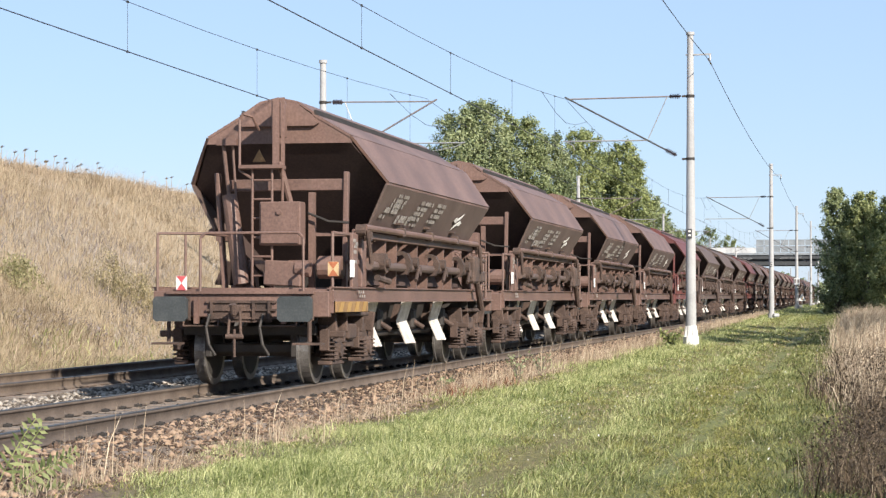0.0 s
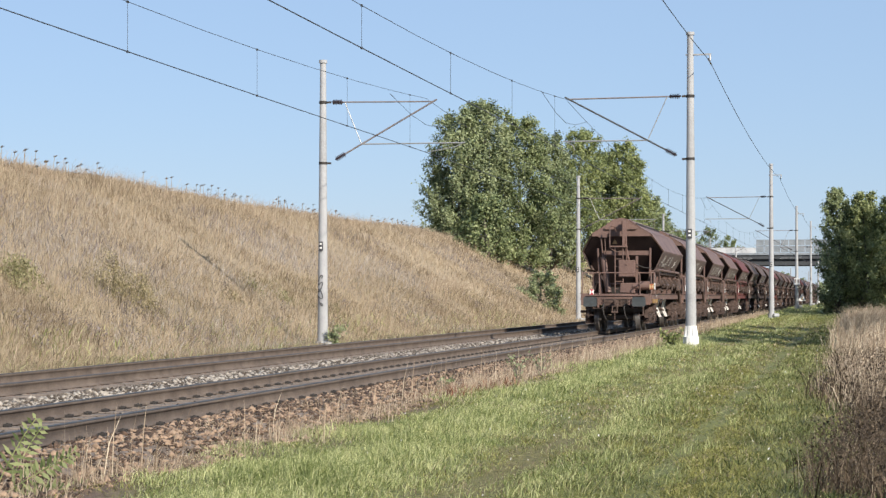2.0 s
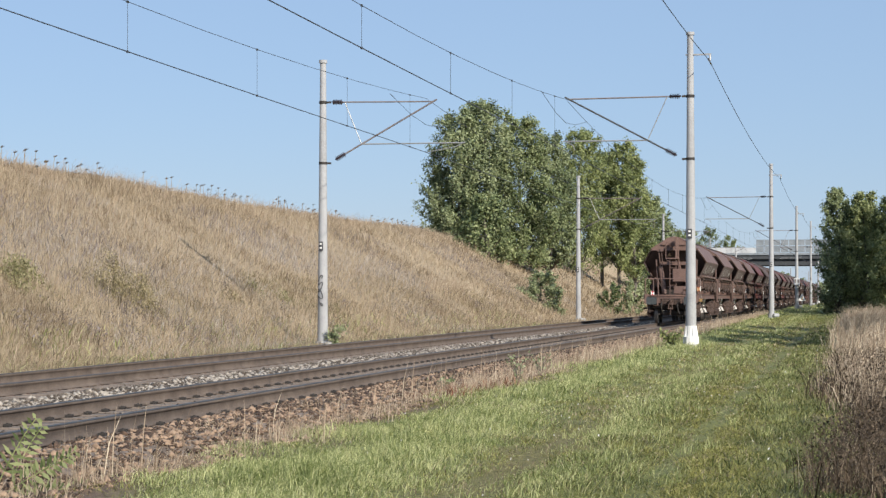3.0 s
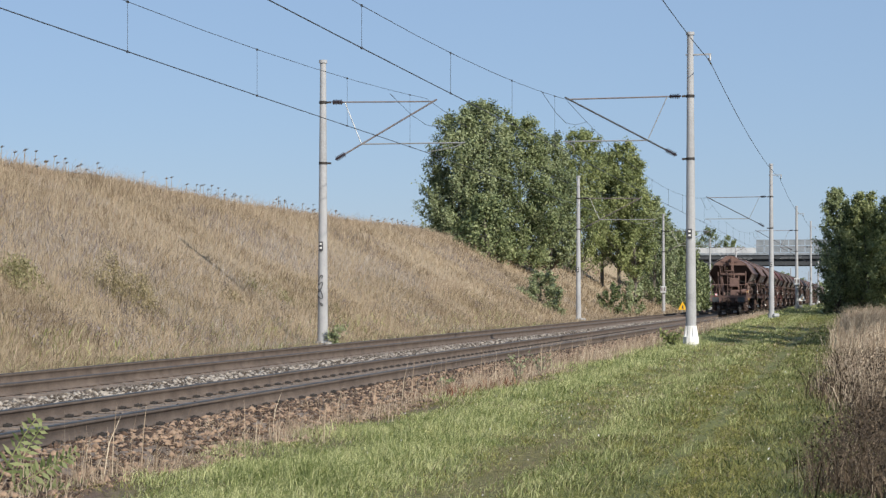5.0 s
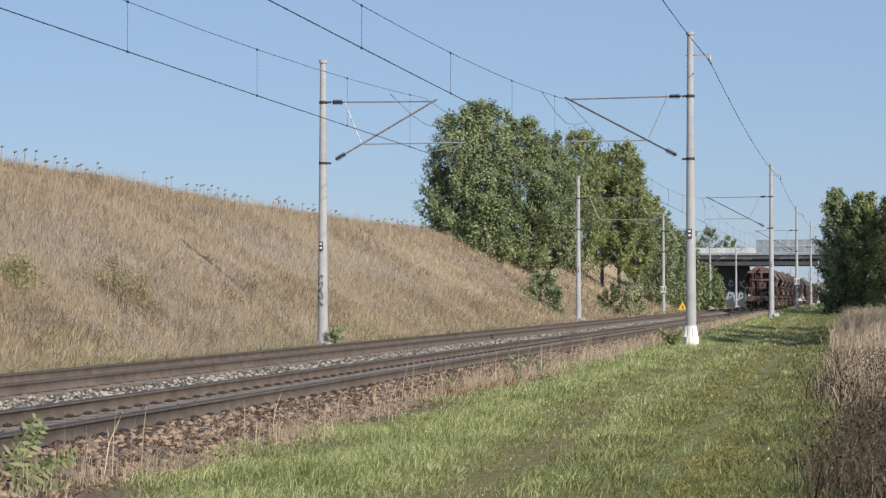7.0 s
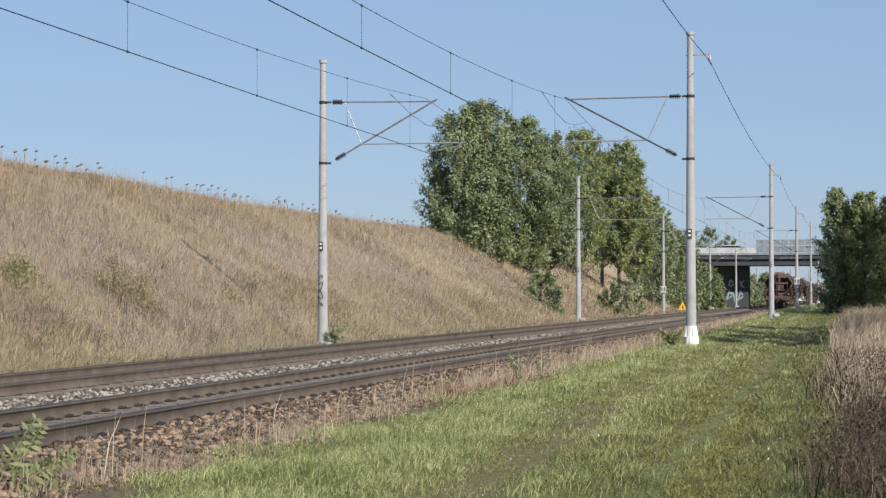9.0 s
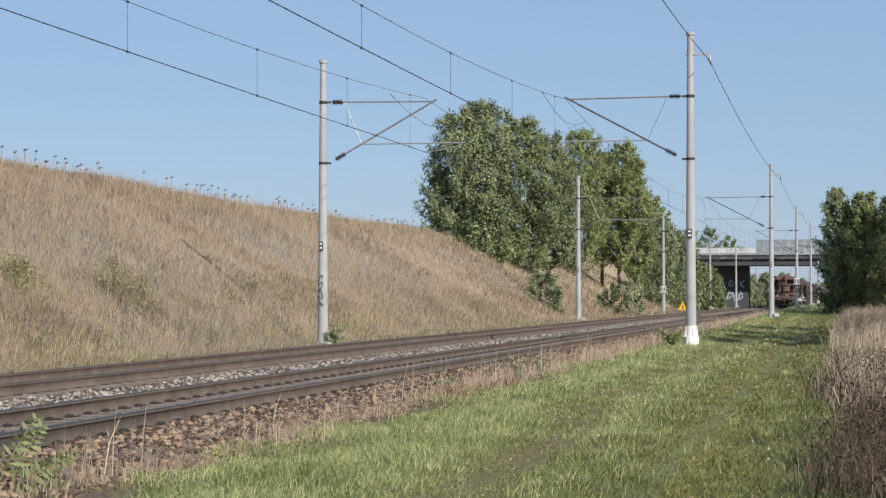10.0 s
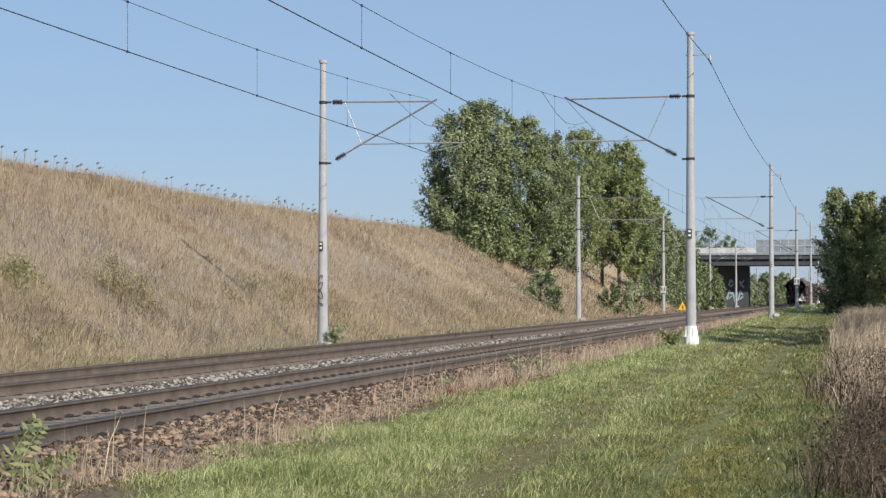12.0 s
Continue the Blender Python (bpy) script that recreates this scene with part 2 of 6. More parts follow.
def ground_surface():
    """Soil and turf: green strip, worn path, dry slope and brown verge, by the place on the plan."""
    m = bpy.data.materials.new("ground_turf")
    m.use_nodes = True
    t = m.node_tree
    b = t.nodes["Principled BSDF"]
    b.inputs["Roughness"].default_value = 0.95
    pos = t.nodes.new("ShaderNodeNewGeometry").outputs["Position"]
    sep = t.nodes.new("ShaderNodeSeparateXYZ")
    t.links.new(pos, sep.inputs[0])

    def noise_at(scale, detail=5):
        n = t.nodes.new("ShaderNodeTexNoise")
        n.inputs["Scale"].default_value, n.inputs["Detail"].default_value = scale, detail
        t.links.new(pos, n.inputs["Vector"])
        return n.outputs[0]

    def ramp(fac, *stops):
        r = t.nodes.new("ShaderNodeValToRGB")
        e = r.color_ramp.elements
        e[0].position, e[0].color = stops[0][0], (*stops[0][1], 1)
        e[1].position, e[1].color = stops[-1][0], (*stops[-1][1], 1)
        for p, c in stops[1:-1]:
            e.new(p).color = (*c, 1)
        t.links.new(fac, r.inputs[0])
        return r.outputs[0]

    def step(value, a, c):
        r = t.nodes.new("ShaderNodeMapRange")
        r.inputs[1].default_value, r.inputs[2].default_value = a, c
        t.links.new(value, r.inputs[0])
        return r.outputs[0]

    def mix(fac, a, c):
        n = t.nodes.new("ShaderNodeMix")
        n.data_type = "RGBA"
        t.links.new(fac, n.inputs[0])
        t.links.new(a, n.inputs[6])
        t.links.new(c, n.inputs[7])
        return n.outputs[2]

    n1, n2 = noise_at(0.5), noise_at(22, 6)
    edge = t.nodes.new("ShaderNodeMath")
    edge.operation = "MULTIPLY_ADD"
    edge.inputs[1].default_value = 1.4
    t.links.new(n1, edge.inputs[0])
    t.links.new(sep.outputs[0], edge.inputs[2])
    wob = edge.outputs[0]
    # dark end of green is painted so gaps between blades read as shadow
    green = ramp(n2, (0.3, (0.05, 0.062, 0.02)), (0.5, (0.13, 0.145, 0.043)), (0.7, (0.25, 0.25, 0.085)))
    dry = ramp(n2, (0.3, (0.19, 0.145, 0.095)), (0.5, (0.32, 0.25, 0.165)), (0.7, (0.44, 0.36, 0.25)))
    soil = ramp(n2, (0.3, (0.07, 0.045, 0.032)), (0.5, (0.13, 0.085, 0.06)), (0.7, (0.2, 0.145, 0.1)))
    weeds = ramp(n2, (0.3, (0.025, 0.018, 0.012)), (0.5, (0.05, 0.038, 0.025)), (0.7, (0.1, 0.08, 0.052)))
    col = mix(step(wob, -7.2, -6.4), dry, soil)
    col = mix(step(wob, 3.2, 3.8), col, green)
    worn = ramp(n2, (0.3, (0.055, 0.05, 0.018)), (0.5, (0.14, 0.125, 0.04)), (0.7, (0.27, 0.225, 0.09)))
    col = mix(step(wob, 5.35, 5.75), col, worn)
    col = mix(step(wob, 6.2, 6.6), col, green)
    col = mix(step(wob, 8.1, 8.9), col, weeds)
    t.links.new(col, b.inputs["Base Color"])
    bp = t.nodes.new("ShaderNodeBump")
    bp.inputs["Strength"].default_value, bp.inputs["Distance"].default_value = 0.8, 0.05
    t.links.new(n2, bp.inputs["Height"])
    t.links.new(bp.outputs[0], b.inputs["Normal"])
    return m


M["ground"] = ground_surface()


# ---- mesh helpers ----
def part(name, bm, material, parent=None, label="", smooth=False):
    """Links a bmesh as one mesh object under a thing or a part."""
    bmesh.ops.recalc_face_normals(bm, faces=bm.faces)
    me = bpy.data.meshes.new(name)
    bm.to_mesh(me)
    bm.free()
    for mm in (material if isinstance(material, (list, tuple)) else [material]):
        me.materials.append(mm)
    if smooth:
        me.polygons.foreach_set("use_smooth", [True] * len(me.polygons))
    ob = new(name, me)
    if parent is not None:
        ob.parent = parent
    if label:
        tagged(ob, label)
    return ob


def shared(name, me, parent, m=None):
    """Another object on a mesh that exists, under a parent."""
    ob = new(name, me)
    ob.parent = parent
    if m is not None:
        ob.matrix_basis = m
    return ob


def empty(name, m=None, label="", category="", group="", kind=""):
    ob = new(name)
    if m is not None:
        ob.matrix_basis = m
    return tagged(ob, label, category, group, kind)


def box(bm, c, s, rot=None, bevel=0.0, mat=0):
    m = Matrix.Translation(c) @ (rot if rot is not None else Matrix()) @ Matrix.Diagonal((*s, 1))
    r = bmesh.ops.create_cube(bm, size=1, matrix=m)
    faces = {f for v in r["verts"] for f in v.link_faces}
    if bevel:
        edges = {e for v in r["verts"] for e in v.link_edges}
        r2 = bmesh.ops.bevel(bm, geom=list(edges), offset=bevel, segments=1, affect="EDGES", profile=0.5)
        faces = {f for v in r2["verts"] for f in v.link_faces}
    for f in faces:
        f.material_index = mat


def rod(bm, a, c, r, r2=None, seg=8, mat=0):
    a, c = Vector(a), Vector(c)
    d = c - a
    if d.length < 1e-6:
        return
    m = Matrix.Translation((a + c) / 2) @ d.to_track_quat("Z", "Y").to_matrix().to_4x4()
    out = bmesh.ops.create_cone(bm, cap_ends=True, segments=seg, radius1=r, radius2=r if r2 is None else r2, depth=d.length, matrix=m)
    for f in {f for v in out["verts"] for f in v.link_faces}:
        f.material_index = mat


def tube(bm, pts, r, seg=6):
    for a, c in zip(pts, pts[1:]):
        rod(bm, a, c, r, seg=seg)


def lathe(bm, at, prof, seg=10):
    """A turned body on an upright axis: heights and radii."""
    rings = [[bm.verts.new((at[0] + math.cos(2 * math.pi * j / seg) * r, at[1] + math.sin(2 * math.pi * j / seg) * r, z)) for j in range(seg)] for z, r in prof]
    for p, q in zip(rings, rings[1:]):
        for j in range(seg):
            bm.faces.new((p[j], p[(j + 1) % seg], q[(j + 1) % seg], q[j]))
    bm.faces.new(rings[0][::-1])
    bm.faces.new(rings[-1])


def prism(bm, outline, a, c, axis="y"):
    """Extrudes an outline given across the axis from a to c."""
    def at(u, v, w):
        return {"y": (u, w, v), "x": (w, u, v), "z": (u, v, w)}[axis]
    n = len(outline)
    va = [bm.verts.new(at(u, v, a)) for u, v in outline]
    vc = [bm.verts.new(at(u, v, c)) for u, v in outline]
    bm.faces.new(va[::-1])
    bm.faces.new(vc)
    for i in range(n):
        bm.faces.new((va[i], va[(i + 1) % n], vc[(i + 1) % n], vc[i]))


def plate(bm, corners, thick):
    """A flat plate with the given corners and thickness."""
    p = [Vector(q) for q in corners]
    nrm = (p[1] - p[0]).cross(p[-1] - p[0]).normalized() * thick
    va = [bm.verts.new(q) for q in p]
    vb = [bm.verts.new(q + nrm) for q in p]
    bm.faces.new(va[::-1])
    bm.faces.new(vb)
    for i in range(len(p)):
        j = (i + 1) % len(p)
        bm.faces.new((va[i], va[j], vb[j], vb[i]))


def mesh_np(name, verts, tris, material, label="", category="", kind="stuff", parent=None):
    """A mesh of many small pieces from arrays of vertices and triangles."""
    me = bpy.data.meshes.new(name)
    nv, nt = len(verts), len(tris)
    me.vertices.add(nv)
    me.vertices.foreach_set("co", np.asarray(verts, np.float32).ravel())
    me.loops.add(nt * 3)
    me.loops.foreach_set("vertex_index", np.asarray(tris, np.int32).ravel())
    me.polygons.add(nt)
    me.polygons.foreach_set("loop_start", np.arange(0, nt * 3, 3, dtype=np.int32))
    me.update(calc_edges=True)
    me.materials.append(material)
    ob = new(name, me)
    if parent is not None:
        ob.parent = parent
    return tagged(ob, label, category, kind=kind)


rng = np.random.default_rng(7)


def sm(a, c, v):
    u = np.clip((np.asarray(v, float) - a) / (c - a), 0, 1)
    return u * u * (3 - 2 * u)


def wave(x, y):
    """Smooth uneven relief, about -1 to 1."""
    return (np.sin(x * 0.9 + 1.3 * np.sin(y * 0.23)) * np.cos(y * 0.37 + 0.8 * np.sin(x * 0.5)) * 0.6
            + np.sin(x * 2.3 + y * 1.1) * 0.25 + np.sin(x * 0.3 - y * 0.71) * 0.35)


def crest(y):
    y = np.asarray(y, float)
    return (5.8 + 0.19 * (1 - sm(58, 92, y)) - 0.1 * sm(100, 125, y) - 0.5 * sm(128, 182, y) + 0.12 * np.sin(y * 0.11) + 0.06 * np.sin(y * 0.31)) * (1 - sm(190, 214, y))


def bend(y):
    """How far the line has swung to the right at that distance."""
    return 1.17 * (np.maximum(np.asarray(y, float) - 30, 0) / 282.0) ** 1.4


def gz(x, y):
    """Height of the ground."""
    x, y = np.broadcast_arrays(np.asarray(x, float), np.asarray(y, float))
    xx = x - bend(y)
    right = -0.27 + 0.5 * sm(25, 220, y) + 0.035 * wave(x * 1.3, y * 0.6) - 0.07 * np.exp(-((xx - 5.2) / 0.4) ** 2) - 0.07 * np.exp(-((xx - 6.5) / 0.3) ** 2) + 0.03 * wave(x * 3.1, y * 2.3)
    right = right + 0.15 * sm(8.0, 10, xx)
    bed = -0.40
    z = bed + (right - bed) * sm(1.5, 2.5, xx)
    c = crest(y)
    foot = -8.3
    up = np.clip((foot - xx) / 1.62, 0, None)
    hill = np.minimum(up, c + np.clip(up - c, 0, None) * 0.02)
    hill = hill - 0.35 * np.exp(-((up - c) / 0.9) ** 2) * (c > 1)
    hill = hill + 0.13 * wave(x * 0.6, y * 0.5) * np.clip(up, 0, 1)
    z = np.where(xx < -6.6, -0.32 + hill, z)
    # banks that carry the road up to the bridge
    ramp_ = sm(-9.5, -21, xx) + sm(11, 22, xx)
    z = z + 7.4 * ramp_ * (1 - sm(7, 17, np.abs(y - 306))) * (y > 250)
    return z


# ---- ground ----
def build_ground():
    xs = np.concatenate([[-3000, -900, -300, -120, -70, -50, -40, -34], np.arange(-30, 14.01, 0.35), [15, 17, 20, 25, 32, 45, 80, 200, 800, 3000]])
    ys = np.concatenate([[-300, -60, -10, 0, 6], np.arange(10, 70, 0.5), np.arange(70, 215, 1.2), np.arange(215, 330, 2.5), [340, 360, 400, 470, 600, 900, 1600, 4500]])
    gx, gy = np.meshgrid(xs, ys)
    v = np.stack([gx.ravel(), gy.ravel(), gz(gx, gy).ravel()], 1)
    nx = len(xs)
    i = np.arange(len(ys) - 1)[:, None] * nx + np.arange(nx - 1)[None, :]
    i = i.ravel()
    tris = np.concatenate([np.stack([i, i + 1, i + nx + 1], 1), np.stack([i, i + nx + 1, i + nx], 1)])
    ob = mesh_np("ground", v, tris, M["ground"], "uneven ground with green strip, dry slope and brown verge", "ground", "structure")
    ob.data.polygons.foreach_set("use_smooth", [True] * len(ob.data.polygons))


build_ground()

TRACKS = {"near": 0.0, "far": -4.23}


def build_ballast():
    """One shaped bed under both tracks that follows the bend."""
    prof = [(-6.95, -0.46), (-6.1, -0.2), (-5.6, -0.185), (-3.0, -0.185), (-2.6, -0.24), (-1.75, -0.24), (-1.35, -0.185), (1.35, -0.185), (1.7, -0.2), (2.35, -0.42), (2.35, -0.7), (-6.95, -0.7)]
    ys = np.concatenate([np.arange(8, 90, 0.6), np.arange(90, 700, 6)])
    verts, tris = [], []
    n = len(prof)
    for y in ys:
        o = float(bend(y))
        for k, (x, z) in enumerate(prof):
            jig = 0.03 * math.sin(y * 3.1 + k * 1.7) if k not in (n - 1, n - 2) else 0
            verts.append((x + o + jig, y, z + 0.35 * jig))
    for a in range(len(ys) - 1):
        for k in range(n):
            p, q = a * n + k, a * n + (k + 1) % n
            tris += [(p, q, q + n), (p, q + n, p + n)]
    mesh_np("ballast_bed", verts, tris, M["ballast"], "brown crushed stone bed under two railway tracks", "ballast", "structure")


build_ballast()


def sweep(profile, ys, x0):
    """A profile swept along the line, bend included."""
    n, verts, tris = len(profile), [], []
    for y in ys:
        o = float(bend(y)) + x0
        verts += [(o + u, y, w) for u, w in profile]
    for a in range(len(ys) - 1):
        for k in range(n):
            p, q = a * n + k, a * n + (k + 1) % n
            tris += [(p, q, q + n), (p, q + n, p + n)]
    tris += [(0, k, k + 1) for k in range(1, n - 1)]
    e = (len(ys) - 1) * n
    tris += [(e, e + k + 1, e + k) for k in range(1, n - 1)]
    return verts, tris


def build_rails():
    foot = [(-0.075, -0.172), (0.075, -0.172), (0.075, -0.162), (0.018, -0.142), (0.009, -0.125), (0.009, -0.05), (0.034, -0.036), (0.036, -0.012),
            (-0.036, -0.012), (-0.034, -0.036), (-0.009, -0.05), (-0.009, -0.125), (-0.018, -0.142), (-0.075, -0.162)]
    head = [(-0.036, -0.012), (0.036, -0.012), (0.034, -0.003), (0.022, 0.0), (-0.022, 0.0), (-0.034, -0.003)]
    ys = [6, 25] + list(range(32, 711, 8))
    for tname, x0 in TRACKS.items():
        for s in (-1, 1):
            rail = empty("rail", None, "long rusty steel rail with a polished head", "rail", "rails of the two tracks", "structure")
            v, t = sweep(foot, ys, x0 + s * 0.7535)
            mesh_np("rail_web", v, t, M["rail"], kind="", parent=rail)
            v, t = sweep(head, ys, x0 + s * 0.7535)
            mesh_np("rail_head", v, t, M["railtop"], "shiny worn running surface", kind="", parent=rail)


build_rails()


# ---- hopper wagons ----
PITCH, SPEED, FIRST = 14.4, 23.55, 34.15
HALF = 7.05


def build_wheelset(wagon, y):
    ws = part("axle", bmesh.new(), M["dark_steel"], wagon)
    bm = bmesh.new()
    rod(bm, (-1.05, 0, 0.46), (1.05, 0, 0.46), 0.085, seg=10)
    bm.to_mesh(ws.data)
    bm.free()
    ws.location = (0, y, 0)
    for s in (-1, 1):
        bm = bmesh.new()
        rod(bm, (s * 0.69, 0, 0.46), (s * 0.82, 0, 0.46), 0.455, seg=28)
        rod(bm, (s * 0.665, 0, 0.46), (s * 0.69, 0, 0.46), 0.485, seg=28)
        w = part("wheel", bm, M["dark_steel"], ws)
        ring = bmesh.new()
        n = 28
        pts = []
        for k in range(n):
            a = 2 * math.pi * k / n
            ca, sa = math.cos(a), math.sin(a)
            pts.append([ring.verts.new((s * xx, ca * rr, 0.46 + sa * rr)) for xx, rr in ((0.66, 0.40), (0.66, 0.487), (0.69, 0.487), (0.70, 0.46), (0.828, 0.457), (0.828, 0.39))])
        for k in range(n):
            p, q = pts[k], pts[(k + 1) % n]
            for j in range(5):
                ring.faces.new((p[j], p[j + 1], q[j + 1], q[j]))
        part("tyre", ring, M["tread"], w, "bright worn wheel rim", smooth=False)


def build_bogie(wagon, y):
    for s in (-1, 1):
        bm = bmesh.new()
        # side frame: raised over the axle boxes, dropped in the middle
        prism(bm, [(y - 1.35, 0.66), (y - 1.2, 0.82), (y - 0.7, 0.86), (y - 0.4, 0.7), (y + 0.4, 0.7), (y + 0.7, 0.86), (y + 1.2, 0.82), (y + 1.35, 0.66),
                   (y + 1.3, 0.6), (y + 0.6, 0.66), (y + 0.35, 0.5), (y - 0.35, 0.5), (y - 0.6, 0.66), (y - 1.3, 0.6)], s * 0.95, s * 1.06, "x")
        box(bm, (s * 1.0, y, 0.72), (0.28, 0.5, 0.22), bevel=0.02)
        for a in (-1.15, -0.5, 0.5, 1.2):
            box(bm, (s * 1.05, y + a, 0.86), (0.26, 0.07, 0.3), Matrix.Rotation(0.1 * a, 4, "Y"), 0.015)
        box(bm, (s * 1.06, y, 0.97), (0.3, 1.5, 0.06), bevel=0.015)
        box(bm, (s * 1.16, y - 1.3, 0.7), (0.36, 0.1, 0.09), bevel=0.015)
        for a in (-0.9, 0.9):
            box(bm, (s * 1.06, y + a - 0.46, 0.62), (0.14, 0.06, 0.3), bevel=0.01)
            box(bm, (s * 1.06, y + a + 0.46, 0.62), (0.14, 0.06, 0.3), bevel=0.01)
        part("bogie_frame", bm, M["grime"], wagon)
        for a in (-0.9, 0.9):
            bm = bmesh.new()
            box(bm, (s * 1.04, y + a, 0.47), (0.26, 0.3, 0.32), bevel=0.04)
            rod(bm, (s * 1.1, y + a, 0.47), (s * 1.2, y + a, 0.47), 0.12, 0.1, seg=10)
            box(bm, (s * 1.04, y + a, 0.3), (0.2, 0.78, 0.06), bevel=0.01)
            part("axle_box", bm, M["grime"], wagon)
            for d in (-0.28, 0.28):
                bm = bmesh.new()
                lathe(bm, (s * 1.08, y + a + d), [(0.33, 0.06)] + [(0.335 + 0.058 * k + dz, rr) for k in range(5) for dz, rr in ((0.0, 0.06), (0.006, 0.115), (0.016, 0.128), (0.026, 0.115), (0.034, 0.06))] + [(0.63, 0.06)])
                part("coil_spring", bm, M["grime"], wagon)
    bm = bmesh.new()
    box(bm, (0, y, 0.68), (1.9, 0.42, 0.2), bevel=0.03)
    box(bm, (0, y, 0.84), (0.7, 0.5, 0.2))
    part("bolster", bm, M["dark_steel"], wagon)
    for a in (-0.9, 0.9):
        build_wheelset(wagon, y + a)


def build_end(wagon, e):
    """The fittings of one wagon end; e is -1 for the end with the ladder, 1 for the other."""
    def q(x, y, z):
        return (x if e < 0 else -x, e * y, z)
    Y = HALF
    bm = bmesh.new()
    box(bm, q(0, Y - 0.50, 1.12), (2.5, 0.16, 0.36), bevel=0.012)
    box(bm, q(0, Y - 0.59 + 0.19, 1.28), (2.1, 0.06, 0.04))
    box(bm, q(-0.62, Y - 0.4, 1.02), (0.06, 0.08, 0.34))
    box(bm, q(0.62, Y - 0.4, 1.02), (0.06, 0.08, 0.34))
    part("headstock", bm, M["brown"], wagon)
    bm = bmesh.new()
    box(bm, q(0, Y - 1.35, 1.30), (2.5, 1.6, 0.05))
    for k in range(7):
        box(bm, q(0, Y - 0.75 - 0.2 * k, 1.335), (2.4, 0.02, 0.02))
    part("platform_floor", bm, M["brown"], wagon)
    bm = bmesh.new()
    for z in (0.93, 1.04, 1.15):
        box(bm, q(0.02, Y - 0.395, z), (1.0, 0.035, 0.03))
    for x in (-0.4, 0.2, 0.42):
        box(bm, q(x, Y - 0.385, 1.04), (0.035, 0.04, 0.26))
    box(bm, q(0, Y - 0.42, 1.02), (0.9, 0.03, 0.3))
    part("draw_gear_guard", bm, M["grime"], wagon)
    # draw hook with screw coupling
    bm = bmesh.new()
    box(bm, q(0, Y - 0.25, 1.05), (0.07, 0.35, 0.12), bevel=0.02)
    rod(bm, q(0, Y - 0.06, 1.12), q(0, Y - 0.1, 0.98), 0.055, 0.04, 8)
    rod(bm, q(0, Y - 0.1, 0.98), q(0, Y - 0.2, 1.0), 0.04, 0.03, 8)
    part("draw_hook", bm, M["grime"], wagon)
    bm = bmesh.new()
    for x in (-0.07, 0.07):
        rod(bm, q(x, Y - 0.16, 1.02), q(x * 1.3, Y - 0.14, 0.68), 0.02)
    rod(bm, q(-0.12, Y - 0.14, 0.68), q(0.12, Y - 0.14, 0.68), 0.035)
    rod(bm, q(0, Y - 0.14, 0.78), q(0, Y - 0.14, 0.4), 0.02)
    part("screw_coupling", bm, M["grime"], wagon)
    for x in (-0.42, 0.34):
        bm = bmesh.new()
        tube(bm, [q(x, Y - 0.36, 0.98), q(x - 0.02, Y - 0.26, 0.8), q(x + 0.03, Y - 0.24, 0.56), q(x + 0.1, Y - 0.3, 0.42)], 0.022)
        part("air_hose", bm, M["dark_steel"], wagon)
    for x in (-0.875, 0.875):
        bm = bmesh.new()
        rod(bm, q(x, Y - 0.58, 1.06), q(x, Y - 0.3, 1.06), 0.115, seg=14)
        rod(bm, q(x, Y - 0.32, 1.06), q(x, Y - 0.06, 1.06), 0.085, seg=14)
        box(bm, q(x, Y - 0.43, 1.06), (0.33, 0.04, 0.34), bevel=0.01)
        for bx in (-0.13, 0.13):
            for bz in (-0.13, 0.13):
                rod(bm, q(x + bx, Y - 0.43, 1.06 + bz), q(x + bx, Y - 0.37, 1.06 + bz), 0.025, seg=6)
        b = part("buffer", bm, M["grime"], wagon)
        bm = bmesh.new()
        prism(bm, [(x * (1 if e < 0 else -1) + u, 1.055 + w) for u, w in ((-0.24, -0.13), (-0.2, -0.17), (0.2, -0.17), (0.24, -0.13), (0.24, 0.13), (0.2, 0.17), (-0.2, 0.17), (-0.24, 0.13))],
              e * (Y - 0.07), e * Y)
        part("buffer_plate", bm, M["buffer"], b, "dark grey rectangular buffer plate")
    # steps and shunter's handles at the corners
    for x in (-1.0, 1.0):
        bm = bmesh.new()
        rod(bm, q(x, Y - 0.35, 0.96), q(x, Y - 0.35, 0.6), 0.03)
        box(bm, q(x, Y - 0.3, 0.58), (0.4, 0.25, 0.03))
        part("step", bm, M["grime"], wagon)
        bm = bmesh.new()
        s = 1 if x > 0 else -1
        tube(bm, [q(x - s * 0.2, Y - 0.42, 0.95), q(x - s * 0.2, Y - 0.36, 0.82), q(x - s * 0.7, Y - 0.36, 0.82), q(x - s * 0.7, Y - 0.42, 0.95)], 0.013)
        part("coupling_grip", bm, M["grime"], wagon)
    # platform railings
    bm = bmesh.new()
    tube(bm, [q(-0.6, Y - 0.5, 1.3), q(-0.6, Y - 0.5, 2.03), q(-0.53, Y - 0.5, 2.1), q(0.8, Y - 0.5, 2.1), q(0.87, Y - 0.5, 2.03), q(0.87, Y - 0.5, 1.3)], 0.02)
    part("front_railing", bm, M["brown"], wagon)
    bm = bmesh.new()
    tube(bm, [q(-1.2, Y - 0.45, 1.28), q(-1.2, Y - 0.45, 2.1), q(-0.62, Y - 0.7, 2.1), q(-0.62, Y - 1.9, 2.1)], 0.018)
    rod(bm, q(-0.83, Y - 0.55, 1.3), q(-0.83, Y - 0.55, 2.08), 0.018)
    part("side_railing", bm, M["brown"], wagon)
    bm = bmesh.new()
    tube(bm, [q(1.27, Y - 0.55, 1.1), q(1.27, Y - 0.55, 2.1), q(1.27, Y - 1.5, 2.1)], 0.022)
